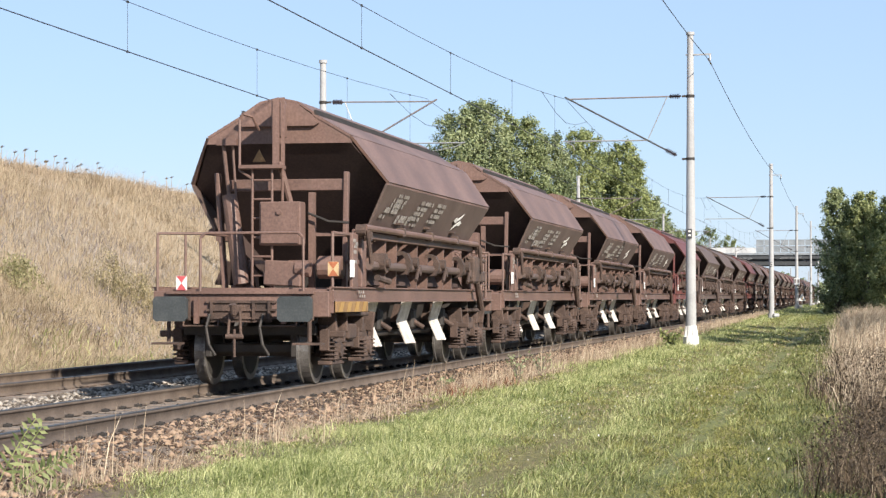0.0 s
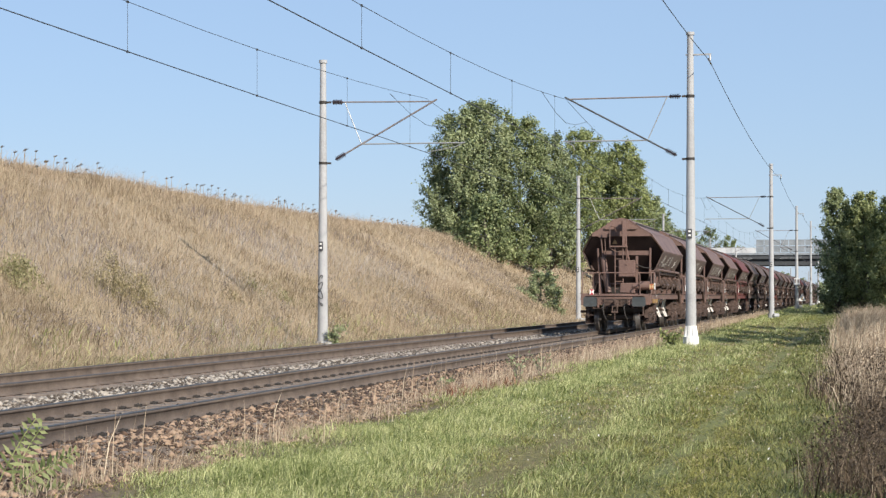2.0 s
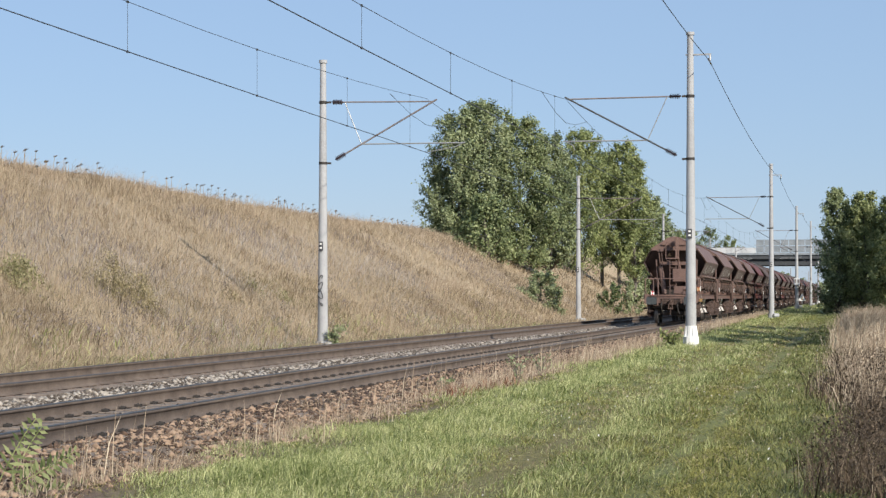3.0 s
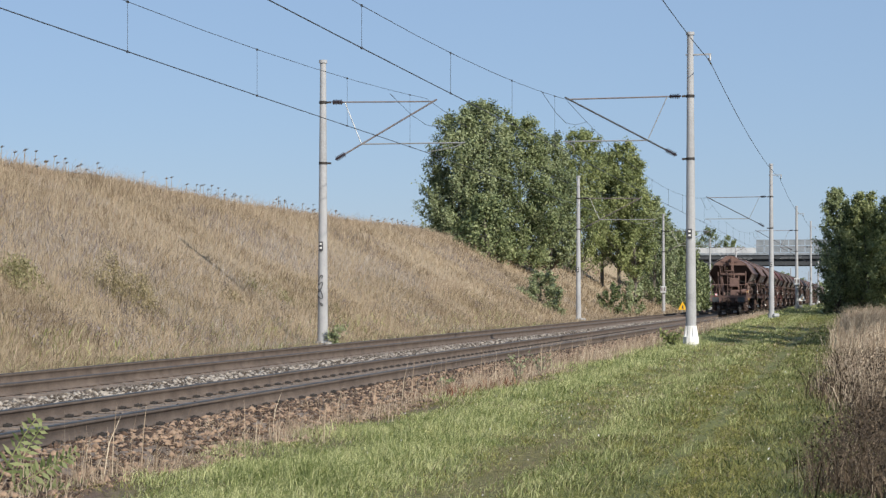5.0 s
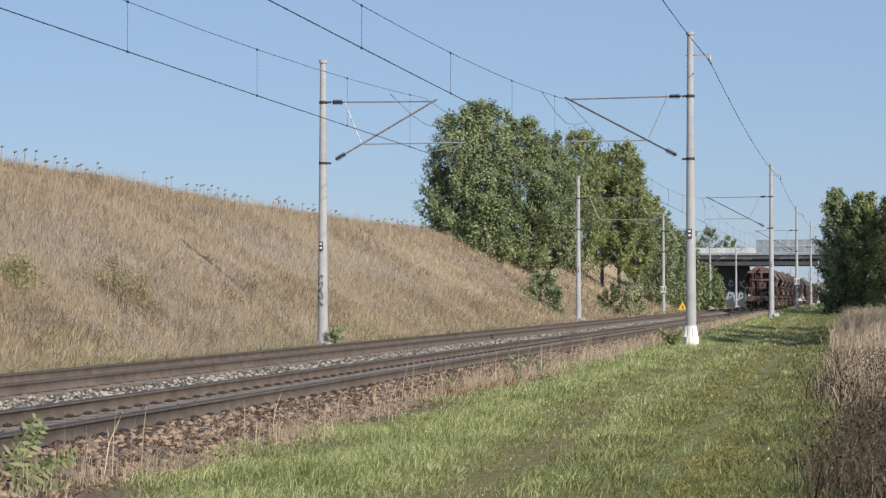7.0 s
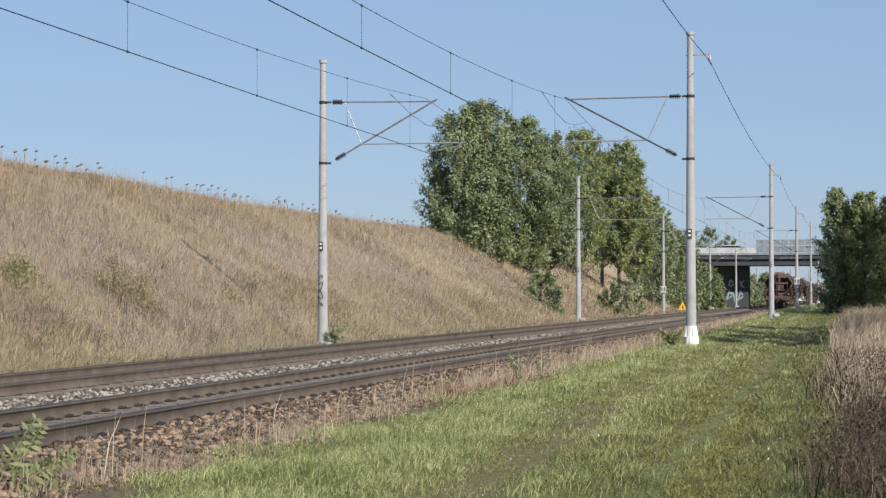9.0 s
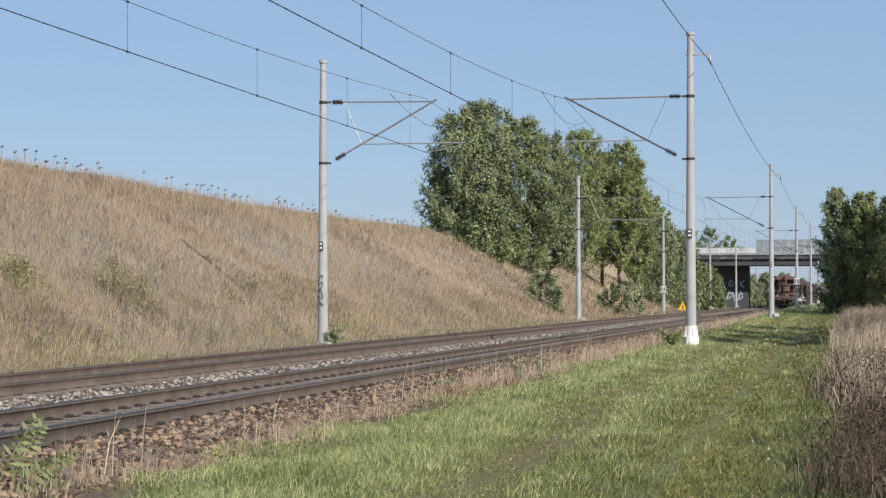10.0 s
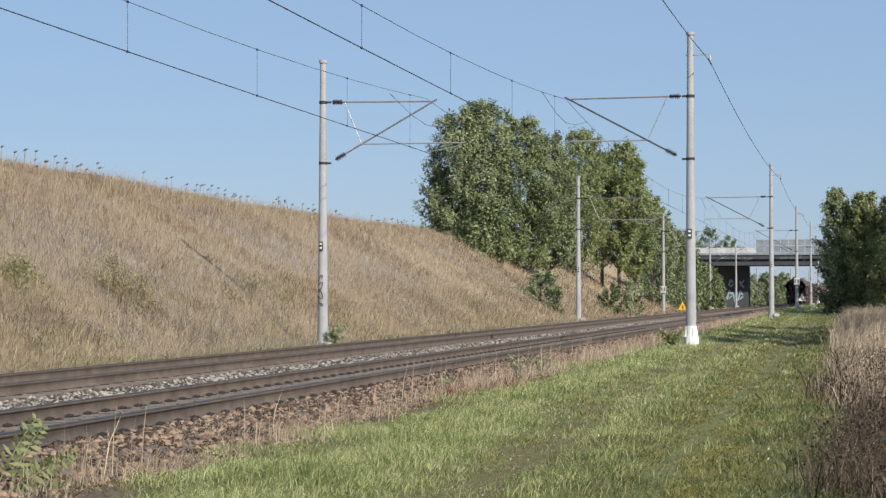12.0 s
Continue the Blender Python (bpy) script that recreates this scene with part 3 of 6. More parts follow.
    box(bm, q(1.27, Y - 0.55, 1.15), (0.06, 0.08, 0.3))
    part("corner_railing", bm, M["brown"], wagon)
    # leaning posts with the cross beams, under the end slope
    for x in (-1, 1):
        bm = bmesh.new()
        box(bm, q(0.93 * x + 0.16, Y - 2.05, 2.15), (0.07, 0.12, 1.75), Matrix.Rotation(radians((-4 if x < 0 else 1) * (1 if e < 0 else -1)), 4, "Y"), 0.01)
        part("end_post", bm, M["brown"], wagon)
    bm = bmesh.new()
    box(bm, q(0.2, Y - 2.08, 2.84), (1.74, 0.1, 0.17), bevel=0.01)
    part("cross_beam", bm, M["brown"], wagon)
    bm = bmesh.new()
    box(bm, q(0.62, Y - 1.95, 2.0), (0.09, 0.09, 1.45))
    box(bm, q(0.35, Y - 2.0, 1.72), (1.9, 0.05, 0.06))
    box(bm, q(0.95, Y - 2.0, 2.12), (0.6, 0.05, 0.05))
    part("inner_frame", bm, M["brown"], wagon)
    # brake beam and rigging low between the wheels
    bm = bmesh.new()
    box(bm, q(0, Y - 1.15, 0.5), (1.7, 0.12, 0.14), bevel=0.02)
    box(bm, q(0, Y - 0.9, 0.75), (1.9, 0.1, 0.12))
    for x in (-0.62, 0.62):
        box(bm, q(x, Y - 1.0, 0.62), (0.1, 0.16, 0.5), bevel=0.02)
    rod(bm, q(-0.2, Y - 1.1, 0.55), q(-0.2, Y - 3.2, 0.55), 0.05)
    part("brake_beam", bm, M["dark_steel"], wagon)
    bm = bmesh.new()
    tube(bm, [q(0.6, Y - 1.8, 2.42), q(0.9, Y - 1.8, 2.3), q(1.2, Y - 1.8, 2.28)], 0.018)
    part("pipe", bm, M["dark_steel"], wagon)
    if e < 0:
        # ladder with platform and crank bracket
        bm = bmesh.new()
        for x in (-0.13, 0.16):
            rod(bm, q(x, Y - 1.45, 1.33), q(x, Y - 1.45, 3.05), 0.02)
        for k in range(6):
            rod(bm, q(-0.13, Y - 1.45, 1.52 + 0.272 * k), q(0.16, Y - 1.45, 1.52 + 0.272 * k), 0.016)
        part("ladder", bm, M["brown"], wagon)
        bm = bmesh.new()
        box(bm, q(0.0, Y - 1.5, 3.07), (0.62, 0.3, 0.05))
        tube(bm, [q(-0.13, Y - 1.45, 2.9), q(-0.32, Y - 1.45, 3.02), q(-0.32, Y - 1.45, 3.75), q(-0.28, Y - 1.45, 3.83), q(-0.18, Y - 1.6, 3.8), q(-0.12, Y - 1.75, 3.62)], 0.02)
        part("step_platform", bm, M["brown"], wagon)
        bm = bmesh.new()
        box(bm, q(0.14, Y - 1.9, 3.78), (0.1, 0.5, 0.5), bevel=0.01)
        box(bm, q(0.17, Y - 1.62, 3.58), (0.09, 0.06, 0.95))
        box(bm, q(0.26, Y - 1.66, 3.55), (0.05, 0.05, 1.05))
        rod(bm, q(0.22, Y - 1.62, 3.15), q(0.34, Y - 1.8, 2.55), 0.045)
        rod(bm, q(0.3, Y - 1.5, 3.05), q(0.27, Y - 1.6, 2.45), 0.02)
        part("roof_crank_bracket", bm, M["brown"], wagon)
        bm = bmesh.new()
        box(bm, q(0.3, Y - 1.5, 2.26), (0.6, 0.3, 0.62), bevel=0.015)
        box(bm, q(0.3, Y - 1.34, 2.26), (0.54, 0.02, 0.56))
        rod(bm, q(0.3, Y - 1.34, 2.42), q(0.3, Y - 1.3, 2.42), 0.04)
        part("control_box", bm, M["brown"], wagon, "square brown control box")
        bm = bmesh.new()
        box(bm, q(0.33, Y - 1.5, 1.55), (0.55, 0.26, 0.36), Matrix.Rotation(radians(3), 4, "Y"), 0.02)
        rod(bm, q(0.52, Y - 1.45, 1.62), q(0.72, Y - 1.45, 1.62), 0.12, seg=12)
        part("brake_valve", bm, M["brown"], wagon)
        bm = bmesh.new()
        rod(bm, q(-0.62, Y - 1.95, 2.7), q(-0.42, Y - 1.9, 1.4), 0.11, 0.12, 12)
        rod(bm, q(-0.62, Y - 1.95, 2.62), q(-0.7, Y - 1.9, 3.45), 0.03, 0.03, 8)
        rod(bm, q(-0.52, Y - 1.95, 2.62), q(-0.56, Y - 1.9, 3.45), 0.02, 0.02, 8)
        box(bm, q(-0.62, Y - 1.85, 3.46), (0.3, 0.12, 0.1))
        part("roof_cylinder", bm, M["brown"], wagon)
        bm = bmesh.new()
        rod(bm, q(0.78, Y - 1.75, 1.64), q(1.12, Y - 1.75, 1.64), 0.165, seg=14)
        rod(bm, q(0.74, Y - 1.75, 1.64), q(0.78, Y - 1.75, 1.64), 0.1, 0.165, 14)
        part("air_tank", bm, M["brown"], wagon, "rounded brown air tank")
        bm = bmesh.new()
        prism(bm, [(-0.3, 3.18), (-0.1, 3.18), (-0.2, 3.36)], -(Y - 2.03), -(Y - 2.04))
        part("warning_triangle", bm, M["ochre"], wagon, "faded yellow warning triangle")


def build_body(wagon):
    B, T = 4.55, 4.68
    # roof: two sloping flaps a side and a rounded ridge, as a shell
    bm = bmesh.new()
    half = [(0.0, 4.12), (0.28, 4.06), (0.52, 3.9)]
    for s in (-1, 1):
        for (x0, z0), (x1, z1) in zip(half, half[1:]):
            plate(bm, [(s * x0, -T, z0), (s * x0, T, z0), (s * x1, T, z1), (s * x1, -T, z1)], 0.03 if s < 0 else -0.03)
    part("roof_ridge", bm, M["brown"], wagon)
    for s in (-1, 1):
        bm = bmesh.new()
        plate(bm, [(s * 0.50, -T, 3.885), (s * 0.50, T, 3.885), (s * 1.07, T, 3.55), (s * 1.07, -T, 3.55)], 0.04 if s < 0 else -0.04)
        plate(bm, [(s * 1.07, -T, 3.55), (s * 1.07, T, 3.55), (s * 1.50, B + 0.18, 2.90), (s * 1.50, -B + 0.45, 2.90)], 0.04 if s < 0 else -0.04)
        part("roof_flap", bm, M["brown"], wagon)
        bm = bmesh.new()
        box(bm, (s * 0.55, 0, 3.93), (0.03, 2 * T, 0.06))
        box(bm, (s * 0.57, 0, 3.89), (0.05, 2 * T, 0.02))
        part("roof_seal", bm, M["dark_steel"], wagon)
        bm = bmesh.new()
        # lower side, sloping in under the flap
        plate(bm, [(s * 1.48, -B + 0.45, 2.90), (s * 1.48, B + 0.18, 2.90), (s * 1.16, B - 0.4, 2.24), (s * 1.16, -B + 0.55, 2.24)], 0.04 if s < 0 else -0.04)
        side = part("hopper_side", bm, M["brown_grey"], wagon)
        bm = bmesh.new()
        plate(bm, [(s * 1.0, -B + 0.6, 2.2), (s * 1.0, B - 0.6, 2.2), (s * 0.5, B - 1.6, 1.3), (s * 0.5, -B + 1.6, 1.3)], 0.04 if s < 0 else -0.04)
        # colour darkened to stand for the shade behind the ribs
        part("lower_hopper", bm, M["shaded_brown"], wagon)
        bm = bmesh.new()
        box(bm, (s * 1.5, 0.315, 2.895), (0.03, 2 * B - 0.27, 0.035))
        part("flap_rim", bm, M["brown"], wagon)
        bm = bmesh.new()
        o = (s * 1.487, -B + 0.45, 2.86)
        u, v = (0, 1, 0), (s * 0.32, 0, 0.66)
        rows = [(0.08, 0.95, 0.75, 0.06), (0.17, 0.75, 0.9, 0.075), (0.25, 0.7, 0.85, 0.075), (0.35, 0.45, 0.95, 0.09), (0.45, 0.25, 0.35, 0.06), (0.42, 1.45, 1.05, 0.07), (0.5, 1.4, 0.95, 0.08),
                (0.12, 2.75, 0.95, 0.07), (0.22, 2.6, 0.85, 0.07), (0.31, 2.45, 0.8, 0.07), (0.4, 2.35, 0.75, 0.07), (0.5, 2.55, 0.5, 0.05),
                (0.1, 4.05, 0.7, 0.07), (0.2, 3.95, 0.75, 0.07), (0.3, 3.85, 0.75, 0.07), (0.4, 3.75, 0.65, 0.06)]
        for down, along, length, high in rows:
            n = max(4, int(length / 0.085))
            w = length / n
            for k in range(n):
                if (k * 5 + int(along * 10)) % 6 == 0:
                    continue
                p = Vector(o) + Vector(u) * (along + k * w) - Vector(v).normalized() * (down + 0.04)
                p += Vector((s * 0.66, 0, -0.32)).normalized() * 0.046
                plate(bm, [p, p + Vector(u) * w * 0.72, p + Vector(u) * w * 0.72 + Vector(v).normalized() * high * (0.8 + 0.2 * (k % 2)), p + Vector(v).normalized() * high], -0.003 * s)
        tagged(part("lettering", bm, M["letter"], side, "rows of worn white markings"), kind="stuff")
        bm = bmesh.new()
        w = Vector(v).normalized()
        p0 = Vector(o) + Vector(u) * 5.95 - w * 0.42
        p0 += Vector((s * 0.66, 0, -0.32)).normalized() * 0.046
        for sign in (1, -1):
            chunk = [(-0.62, -0.02), (-0.36, 0.1), (-0.18, 0.06), (0.12, 0.13), (0.52, 0.26), (0.3, 0.09), (-0.3, -0.08)]
            plate(bm, [p0 + Vector(u) * (0.35 + sign * a) + w * (0.1 + sign * (b + 0.02)) for a, b in [(0.62 * c[0], 0.6 * c[1]) for c in chunk]], -0.003 * s)
        part("emblem", bm, M["white"], side, "plain white slanted emblem")
    # ends: an upright band over a face that slopes in below
    for e in (-1, 1):
        bm = bmesh.new()
        band = [(-1.07, 3.55), (-0.52, 3.88), (-0.28, 4.04), (0, 4.1), (0.28, 4.04), (0.52, 3.88), (1.07, 3.55), (1.10, 3.47), (-1.10, 3.47)]
        prism(bm, band, e * (T - 0.05), e * (T - 0.01))
        cap = [(-0.62, 3.76), (-0.5, 3.89), (-0.28, 4.055), (0, 4.115), (0.28, 4.055), (0.5, 3.89), (0.62, 3.76), (0.55, 3.72), (-0.55, 3.72)]
        prism(bm, cap, e * (T - 0.01), e * (T + 0.07))
        part("end_band", bm, M["brown"], wagon)
        bm = bmesh.new()
        half_out = [(1.08, 3.47), (1.47, 2.9), (1.14, 2.24), (0.75, 1.35)]
        ring = half_out + [(-x, z) for x, z in half_out[::-1]]
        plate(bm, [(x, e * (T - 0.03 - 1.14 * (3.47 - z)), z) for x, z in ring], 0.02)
        # the shade under the overhanging end is put into this colour
        part("end_slope", bm, M["shaded_brown"], wagon)


def build_underframe(wagon):
    bm = bmesh.new()
    for s in (-1, 1):
        prism(bm, [(s * 1.24, 1.14), (s * 1.30, 1.14), (s * 1.30, 1.16), (s * 1.265, 1.17), (s * 1.265, 1.33), (s * 1.30, 1.34), (s * 1.30, 1.36), (s * 1.24, 1.36)], -HALF + 0.5, HALF - 0.5)
    part("sole_bar", bm, M["brown"], wagon)
    bm = bmesh.new()
    box(bm, (0, 0, 1.1), (0.5, 2 * HALF - 1.1, 0.22))
    for y in (-5.2, -4.2, 4.2, 5.2):
        box(bm, (0, y, 1.12), (2.4, 0.12, 0.2))
    part("centre_sill", bm, M["dark_steel"], wagon)
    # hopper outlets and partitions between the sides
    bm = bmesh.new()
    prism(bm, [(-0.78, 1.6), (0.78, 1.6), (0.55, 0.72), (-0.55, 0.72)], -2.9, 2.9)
    # black colour stands in for the deep shade beneath the wagon
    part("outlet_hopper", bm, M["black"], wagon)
    for s in (-1, 1):
        for k, y in enumerate((-4.5, -3.0, -2.2, -0.6, 0.3, 1.7, 2.5, 4.35)):
            if k == 0 and s < 0:
                continue
            bm = bmesh.new()
            if k in (0, 7):
                box(bm, (s * 1.17, y, 1.78), (0.16, 0.3, 0.85), bevel=0.015)
            else:
                w = 0.3 if k % 2 else 0.18
                prism(bm, [(s * 1.22, 1.36), (s * 1.24, 2.08), (s * (1.24 - w), 2.08), (s * (1.22 - w * 1.3), 1.36)], y - 0.03, y + 0.03)
            part("rib", bm, M["brown"], wagon)
        for y in (-3.4, -1.3, 1.05, 3.3):
            bm = bmesh.new()
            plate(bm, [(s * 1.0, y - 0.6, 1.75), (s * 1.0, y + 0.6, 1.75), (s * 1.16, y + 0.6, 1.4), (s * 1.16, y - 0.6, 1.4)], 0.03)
            # painted dark like the shaded gaps between the ribs
            part("hopper_panel", bm, M["shaded_brown"], wagon)
        # upper locking shaft with brackets
        bm = bmesh.new()
        back = -4.95 if s > 0 else -3.6
        rod(bm, (s * 1.36, back, 2.22), (s * 1.36, 4.3, 2.2), 0.05, seg=10)
        box(bm, (s * 1.24, (back + 4.35) / 2, 2.12), (0.1, 4.35 - back, 0.1), bevel=0.01)
        part("upper_shaft", bm, M["brown"], wagon)
        for y in (-2.35, -0.1, 2.2):
            bm = bmesh.new()
            box(bm, (s * 1.33, y, 2.22), (0.16, 0.14, 0.15), bevel=0.02)
            box(bm, (s * 1.3, y, 2.36), (0.1, 0.3, 0.03))
            part("shaft_bracket", bm, M["grime"], wagon)
        for y in ((-4.95, 4.35) if s > 0 else (4.35,)):
            bm = bmesh.new()
            rod(bm, (s * 1.24, y, 2.18), (s * 1.38, y, 2.18), 0.085, seg=12)
            rod(bm, (s * 1.3, y + 0.2, 2.1), (s * 1.42, y + 0.2, 2.1), 0.07, seg=10)
            rod(bm, (s * 1.4, y, 2.18), (s * 1.42, y + 0.18, 1.7), 0.035)
            part("shaft_gear", bm, M["grime"], wagon)
        # lower discharge shaft with curved levers
        bm = bmesh.new()
        rod(bm, (s * 1.3, -4.4 if s > 0 else -2.2, 1.68), (s * 1.3, 4.3, 1.68), 0.065, seg=10)
        part("lower_shaft", bm, M["brown_grey"], wagon)
        for y in (-1.95, 0.35, 2.7):
            bm = bmesh.new()
            prism(bm, [(s * 1.16, 1.9), (s * 1.32, 1.92), (s * 1.38, 1.82), (s * 1.4, 1.74), (s * 1.36, 1.64), (s * 1.27, 1.6), (s * 1.2, 1.62), (s * 1.14, 1.56),
                       (s * 1.26, 1.5), (s * 1.4, 1.52), (s * 1.48, 1.64), (s * 1.49, 1.8), (s * 1.42, 1.95), (s * 1.3, 2.0), (s * 1.16, 1.99)], y - 0.08, y + 0.08)
            bmesh.ops.scale(bm, vec=(0.78, 1, 0.75), space=Matrix.Translation((-s * 1.2, 0, -1.76)), verts=bm.verts)
            part("discharge_lever", bm, M["grime"], wagon)
            bm = bmesh.new()
            rod(bm, (s * 1.22, y + 0.55, 1.76), (s * 1.42, y + 0.55, 1.76), 0.09, seg=12)
            rod(bm, (s * 1.22, y + 0.85, 1.64), (s * 1.4, y + 0.85, 1.64), 0.08, seg=12)
            box(bm, (s * 1.3, y + 0.7, 1.7), (0.1, 0.4, 0.08))
            rod(bm, (s * 1.38, y + 0.8, 1.7), (s * 1.4, y + 0.45, 1.48), 0.03)
            part("crank_joint", bm, M["grime"], wagon)
        if s > 0:
            bm = bmesh.new()
            rod(bm, (1.24, -3.85, 1.72), (1.44, -3.85, 1.72), 0.15, seg=14)
            rod(bm, (1.44, -3.85, 1.72), (1.49, -3.85, 1.72), 0.07, seg=10)
            box(bm, (1.24, -3.4, 1.66), (0.12, 0.5, 0.16), bevel=0.03)
            rod(bm, (1.4, -4.3, 1.5), (1.4, -3.5, 1.45), 0.05)
            part("gear_housing", bm, M["grime"], wagon)
        bm = bmesh.new()
        box(bm, (s * 1.34, 3.9, 1.72), (0.22, 0.55, 0.5), bevel=0.04)
        rod(bm, (s * 1.35, 3.6, 1.95), (s * 1.35, 5.2, 1.9), 0.04)
        rod(bm, (s * 1.4, 4.1, 1.5), (s * 1.4, 4.6, 1.0), 0.06)
        box(bm, (s * 1.34, 4.8, 1.6), (0.12, 0.5, 0.2), bevel=0.02)
        part("drive_unit", bm, M["grime"], wagon)
        bm = bmesh.new()
        for y in (5.0, 5.55):
            rod(bm, (s * 1.32, y, 1.2), (s * 1.32, y, 2.05), 0.025)
        for z in (1.45, 1.7, 2.0):
            rod(bm, (s * 1.32, 5.0, z), (s * 1.32, 5.55, z), 0.018)
        part("side_ladder", bm, M["brown"], wagon)
        # corner panel with notices
        if s > 0:
            bm = bmesh.new()
            box(bm, (1.27, -5.25, 1.72), (0.05, 0.34, 0.8), bevel=0.01)
            cp = part("corner_panel", bm, M["brown"], wagon)
            bm = bmesh.new()
            box(bm, (1.31, -5.5, 1.62), (0.02, 0.2, 0.24))
            part("notice_plate", bm, M["white"], cp, "small white notice plate")
            bm = bmesh.new()
            for dy, z in ((-0.08, 2.02), (-0.02, 1.94), (-0.05, 1.86), (0.04, 1.98), (-0.04, 1.72)):
                box(bm, (1.298, -5.22 + dy, z), (0.006, 0.15, 0.05))
            tagged(part("lettering", bm, M["letter"], cp), kind="stuff")
        bm = bmesh.new()
        for k in range(6):
            box(bm, (s * 1.302, -5.05 + 0.07 * k, 1.29 - 0.06 * (k % 2)), (0.008, 0.045, 0.04))
        tagged(part("sole_bar_mark", bm, M["letter"], wagon), kind="stuff")
        # white discharge chutes
        for y in (-2.55, 0.05, 2.75):
            bm = bmesh.new()
            plate(bm, [(s * 0.94, y - 0.4, 1.14), (s * 1.0, y + 0.1, 1.14), (s * 0.9, y + 0.1, 0.82), (s * 0.84, y - 0.4, 0.82)], 0.02)
            plate(bm, [(s * 0.84, y - 0.4, 0.82), (s * 0.9, y + 0.1, 0.82), (s * 1.06, y + 0.1, 0.45), (s * 1.0, y - 0.4, 0.45)], 0.02)
            part("discharge_chute", bm, M["chute"], wagon, "white worn discharge chute")
            bm = bmesh.new()
            rod(bm, (s * 0.7, y + 0.5, 0.95), (s * 1.1, y + 0.55, 0.7), 0.04)
            box(bm, (s * 0.7, y + 0.3, 0.95), (0.3, 0.06, 0.3), bevel=0.01)
            part("chute_hinge", bm, M["grime"], wagon)
        bm = bmesh.new()
        rod(bm, (s * 0.6, -3.0, 0.62), (s * 0.6, 3.4, 0.62), 0.05)
        for y in (-2.0, 0.6, 3.2):
            box(bm, (s * 0.75, y, 0.85), (0.4, 0.3, 0.35), bevel=0.04)
        part("brake_rigging", bm, M["dark_steel"], wagon)


def reflector(name, wagon, x, y, z, ca, cb, label):
    """A square rear board in four triangles."""
    bm = bmesh.new()
    box(bm, (x, y + 0.012, z), (0.15, 0.012, 0.2))
    b = part(name, bm, ca, wagon, label)
    bm = bmesh.new()
    for k in (-1, 1):
        prism(bm, [(x - 0.073, z + k * 0.098), (x + 0.073, z + k * 0.098), (x, z)], y + 0.003, y + 0.006)
    part("red_triangle", bm, cb, b)


def build_wagon():
    wagon = empty("hopper_wagon", None, "brown rusty bogie hopper wagon with white discharge chutes", "railway wagon", "wagons of the train")
    build_body(wagon)
    build_underframe(wagon)
    for y in (-4.75, 4.95):
        build_bogie(wagon, y)
    build_end(wagon, -1)
    build_end(wagon, 1)
    return wagon


wagon_proto = build_wagon()
WAGONS = [wagon_proto]
for i in range(1, 25):
    w = copy_thing(wagon_proto, pose(0, FIRST + PITCH * i, 0))
    WAGONS.append(w)
    paint = {4: "red_brown", 5: "brown_grey", 6: "brown_grey", 7: "brown_grey", 8: "red_brown", 9: "brown_grey", 12: "brown_grey", 15: "red_brown", 18: "brown_grey"}.get(i)
    if paint:
        tagged(w, {"red_brown": "reddish brown bogie hopper wagon with white discharge chutes", "brown_grey": "dusty grey-brown bogie hopper wagon with white discharge chutes"}[paint])
        for o in w.children_recursive:
            if o.type == "MESH" and o.material_slots and o.material_slots[0].material == M["brown"]:
                o.material_slots[0].link = "OBJECT"
                o.material_slots[0].material = M[paint]
# rear boards are carried by the last wagon alone
reflector("rear_board", wagon_proto, -0.867, -HALF + 0.48, 1.41, M["white"], M["red"], "white and red tail board")
reflector("rear_board", wagon_proto, 1.29, -HALF + 0.5, 1.6, M["cream"], M["orange"], "cream and orange tail board")
bm = bmesh.new()
box(bm, (1.33, -5.6, 1.08), (0.03, 1.9, 0.15), bevel=0.005)
hatched = part("hatched_plate", bm, M["ochre"], wagon_proto, "dirty hatched marker plate")
for k in range(4):
    bm = bmesh.new()
    y = -6.45 + 0.46 * k
    plate(bm, [(1.347, y, 1.01), (1.347, y + 0.2, 1.01), (1.347, y + 0.34, 1.15), (1.347, y + 0.14, 1.15)], 0.003)
    part("stripe", bm, M["yellow"], hatched)


# ---- masts and overhead line ----
SPANS = [-63.0, -0.9, 61.3, 123.5, 186.0, 248.0, 310.0, 372.0, 434.0]


def insulator(parent, a, c):
    """A ribbed rod insulator from a to c, turned as one body."""
    a, c = Vector(a), Vector(c)
    d = c - a
    m = Matrix.Translation(a) @ d.to_track_quat("Z", "Y").to_matrix().to_4x4()
    prof = [(0.0, 0.03)]
    for k in range(6):
        f = 0.12 + 0.145 * k
        prof += [(f, 0.032), (f + 0.01, 0.085), (f + 0.07, 0.06), (f + 0.08, 0.032)]
    prof.append((1.0, 0.03))
    bm = bmesh.new()
    rings = [[bm.verts.new(m @ Vector((math.cos(j * 0.6283) * r, math.sin(j * 0.6283) * r, f * d.length))) for j in range(10)] for f, r in prof]
    for p, q in zip(rings, rings[1:]):
        for j in range(10):
            bm.faces.new((p[j], p[(j + 1) % 10], q[(j + 1) % 10], q[j]))
    bm.faces.new(rings[0][::-1])
    bm.faces.new(rings[-1])
    part("insulator", bm, M["insulator"], parent, "dark ribbed insulator")


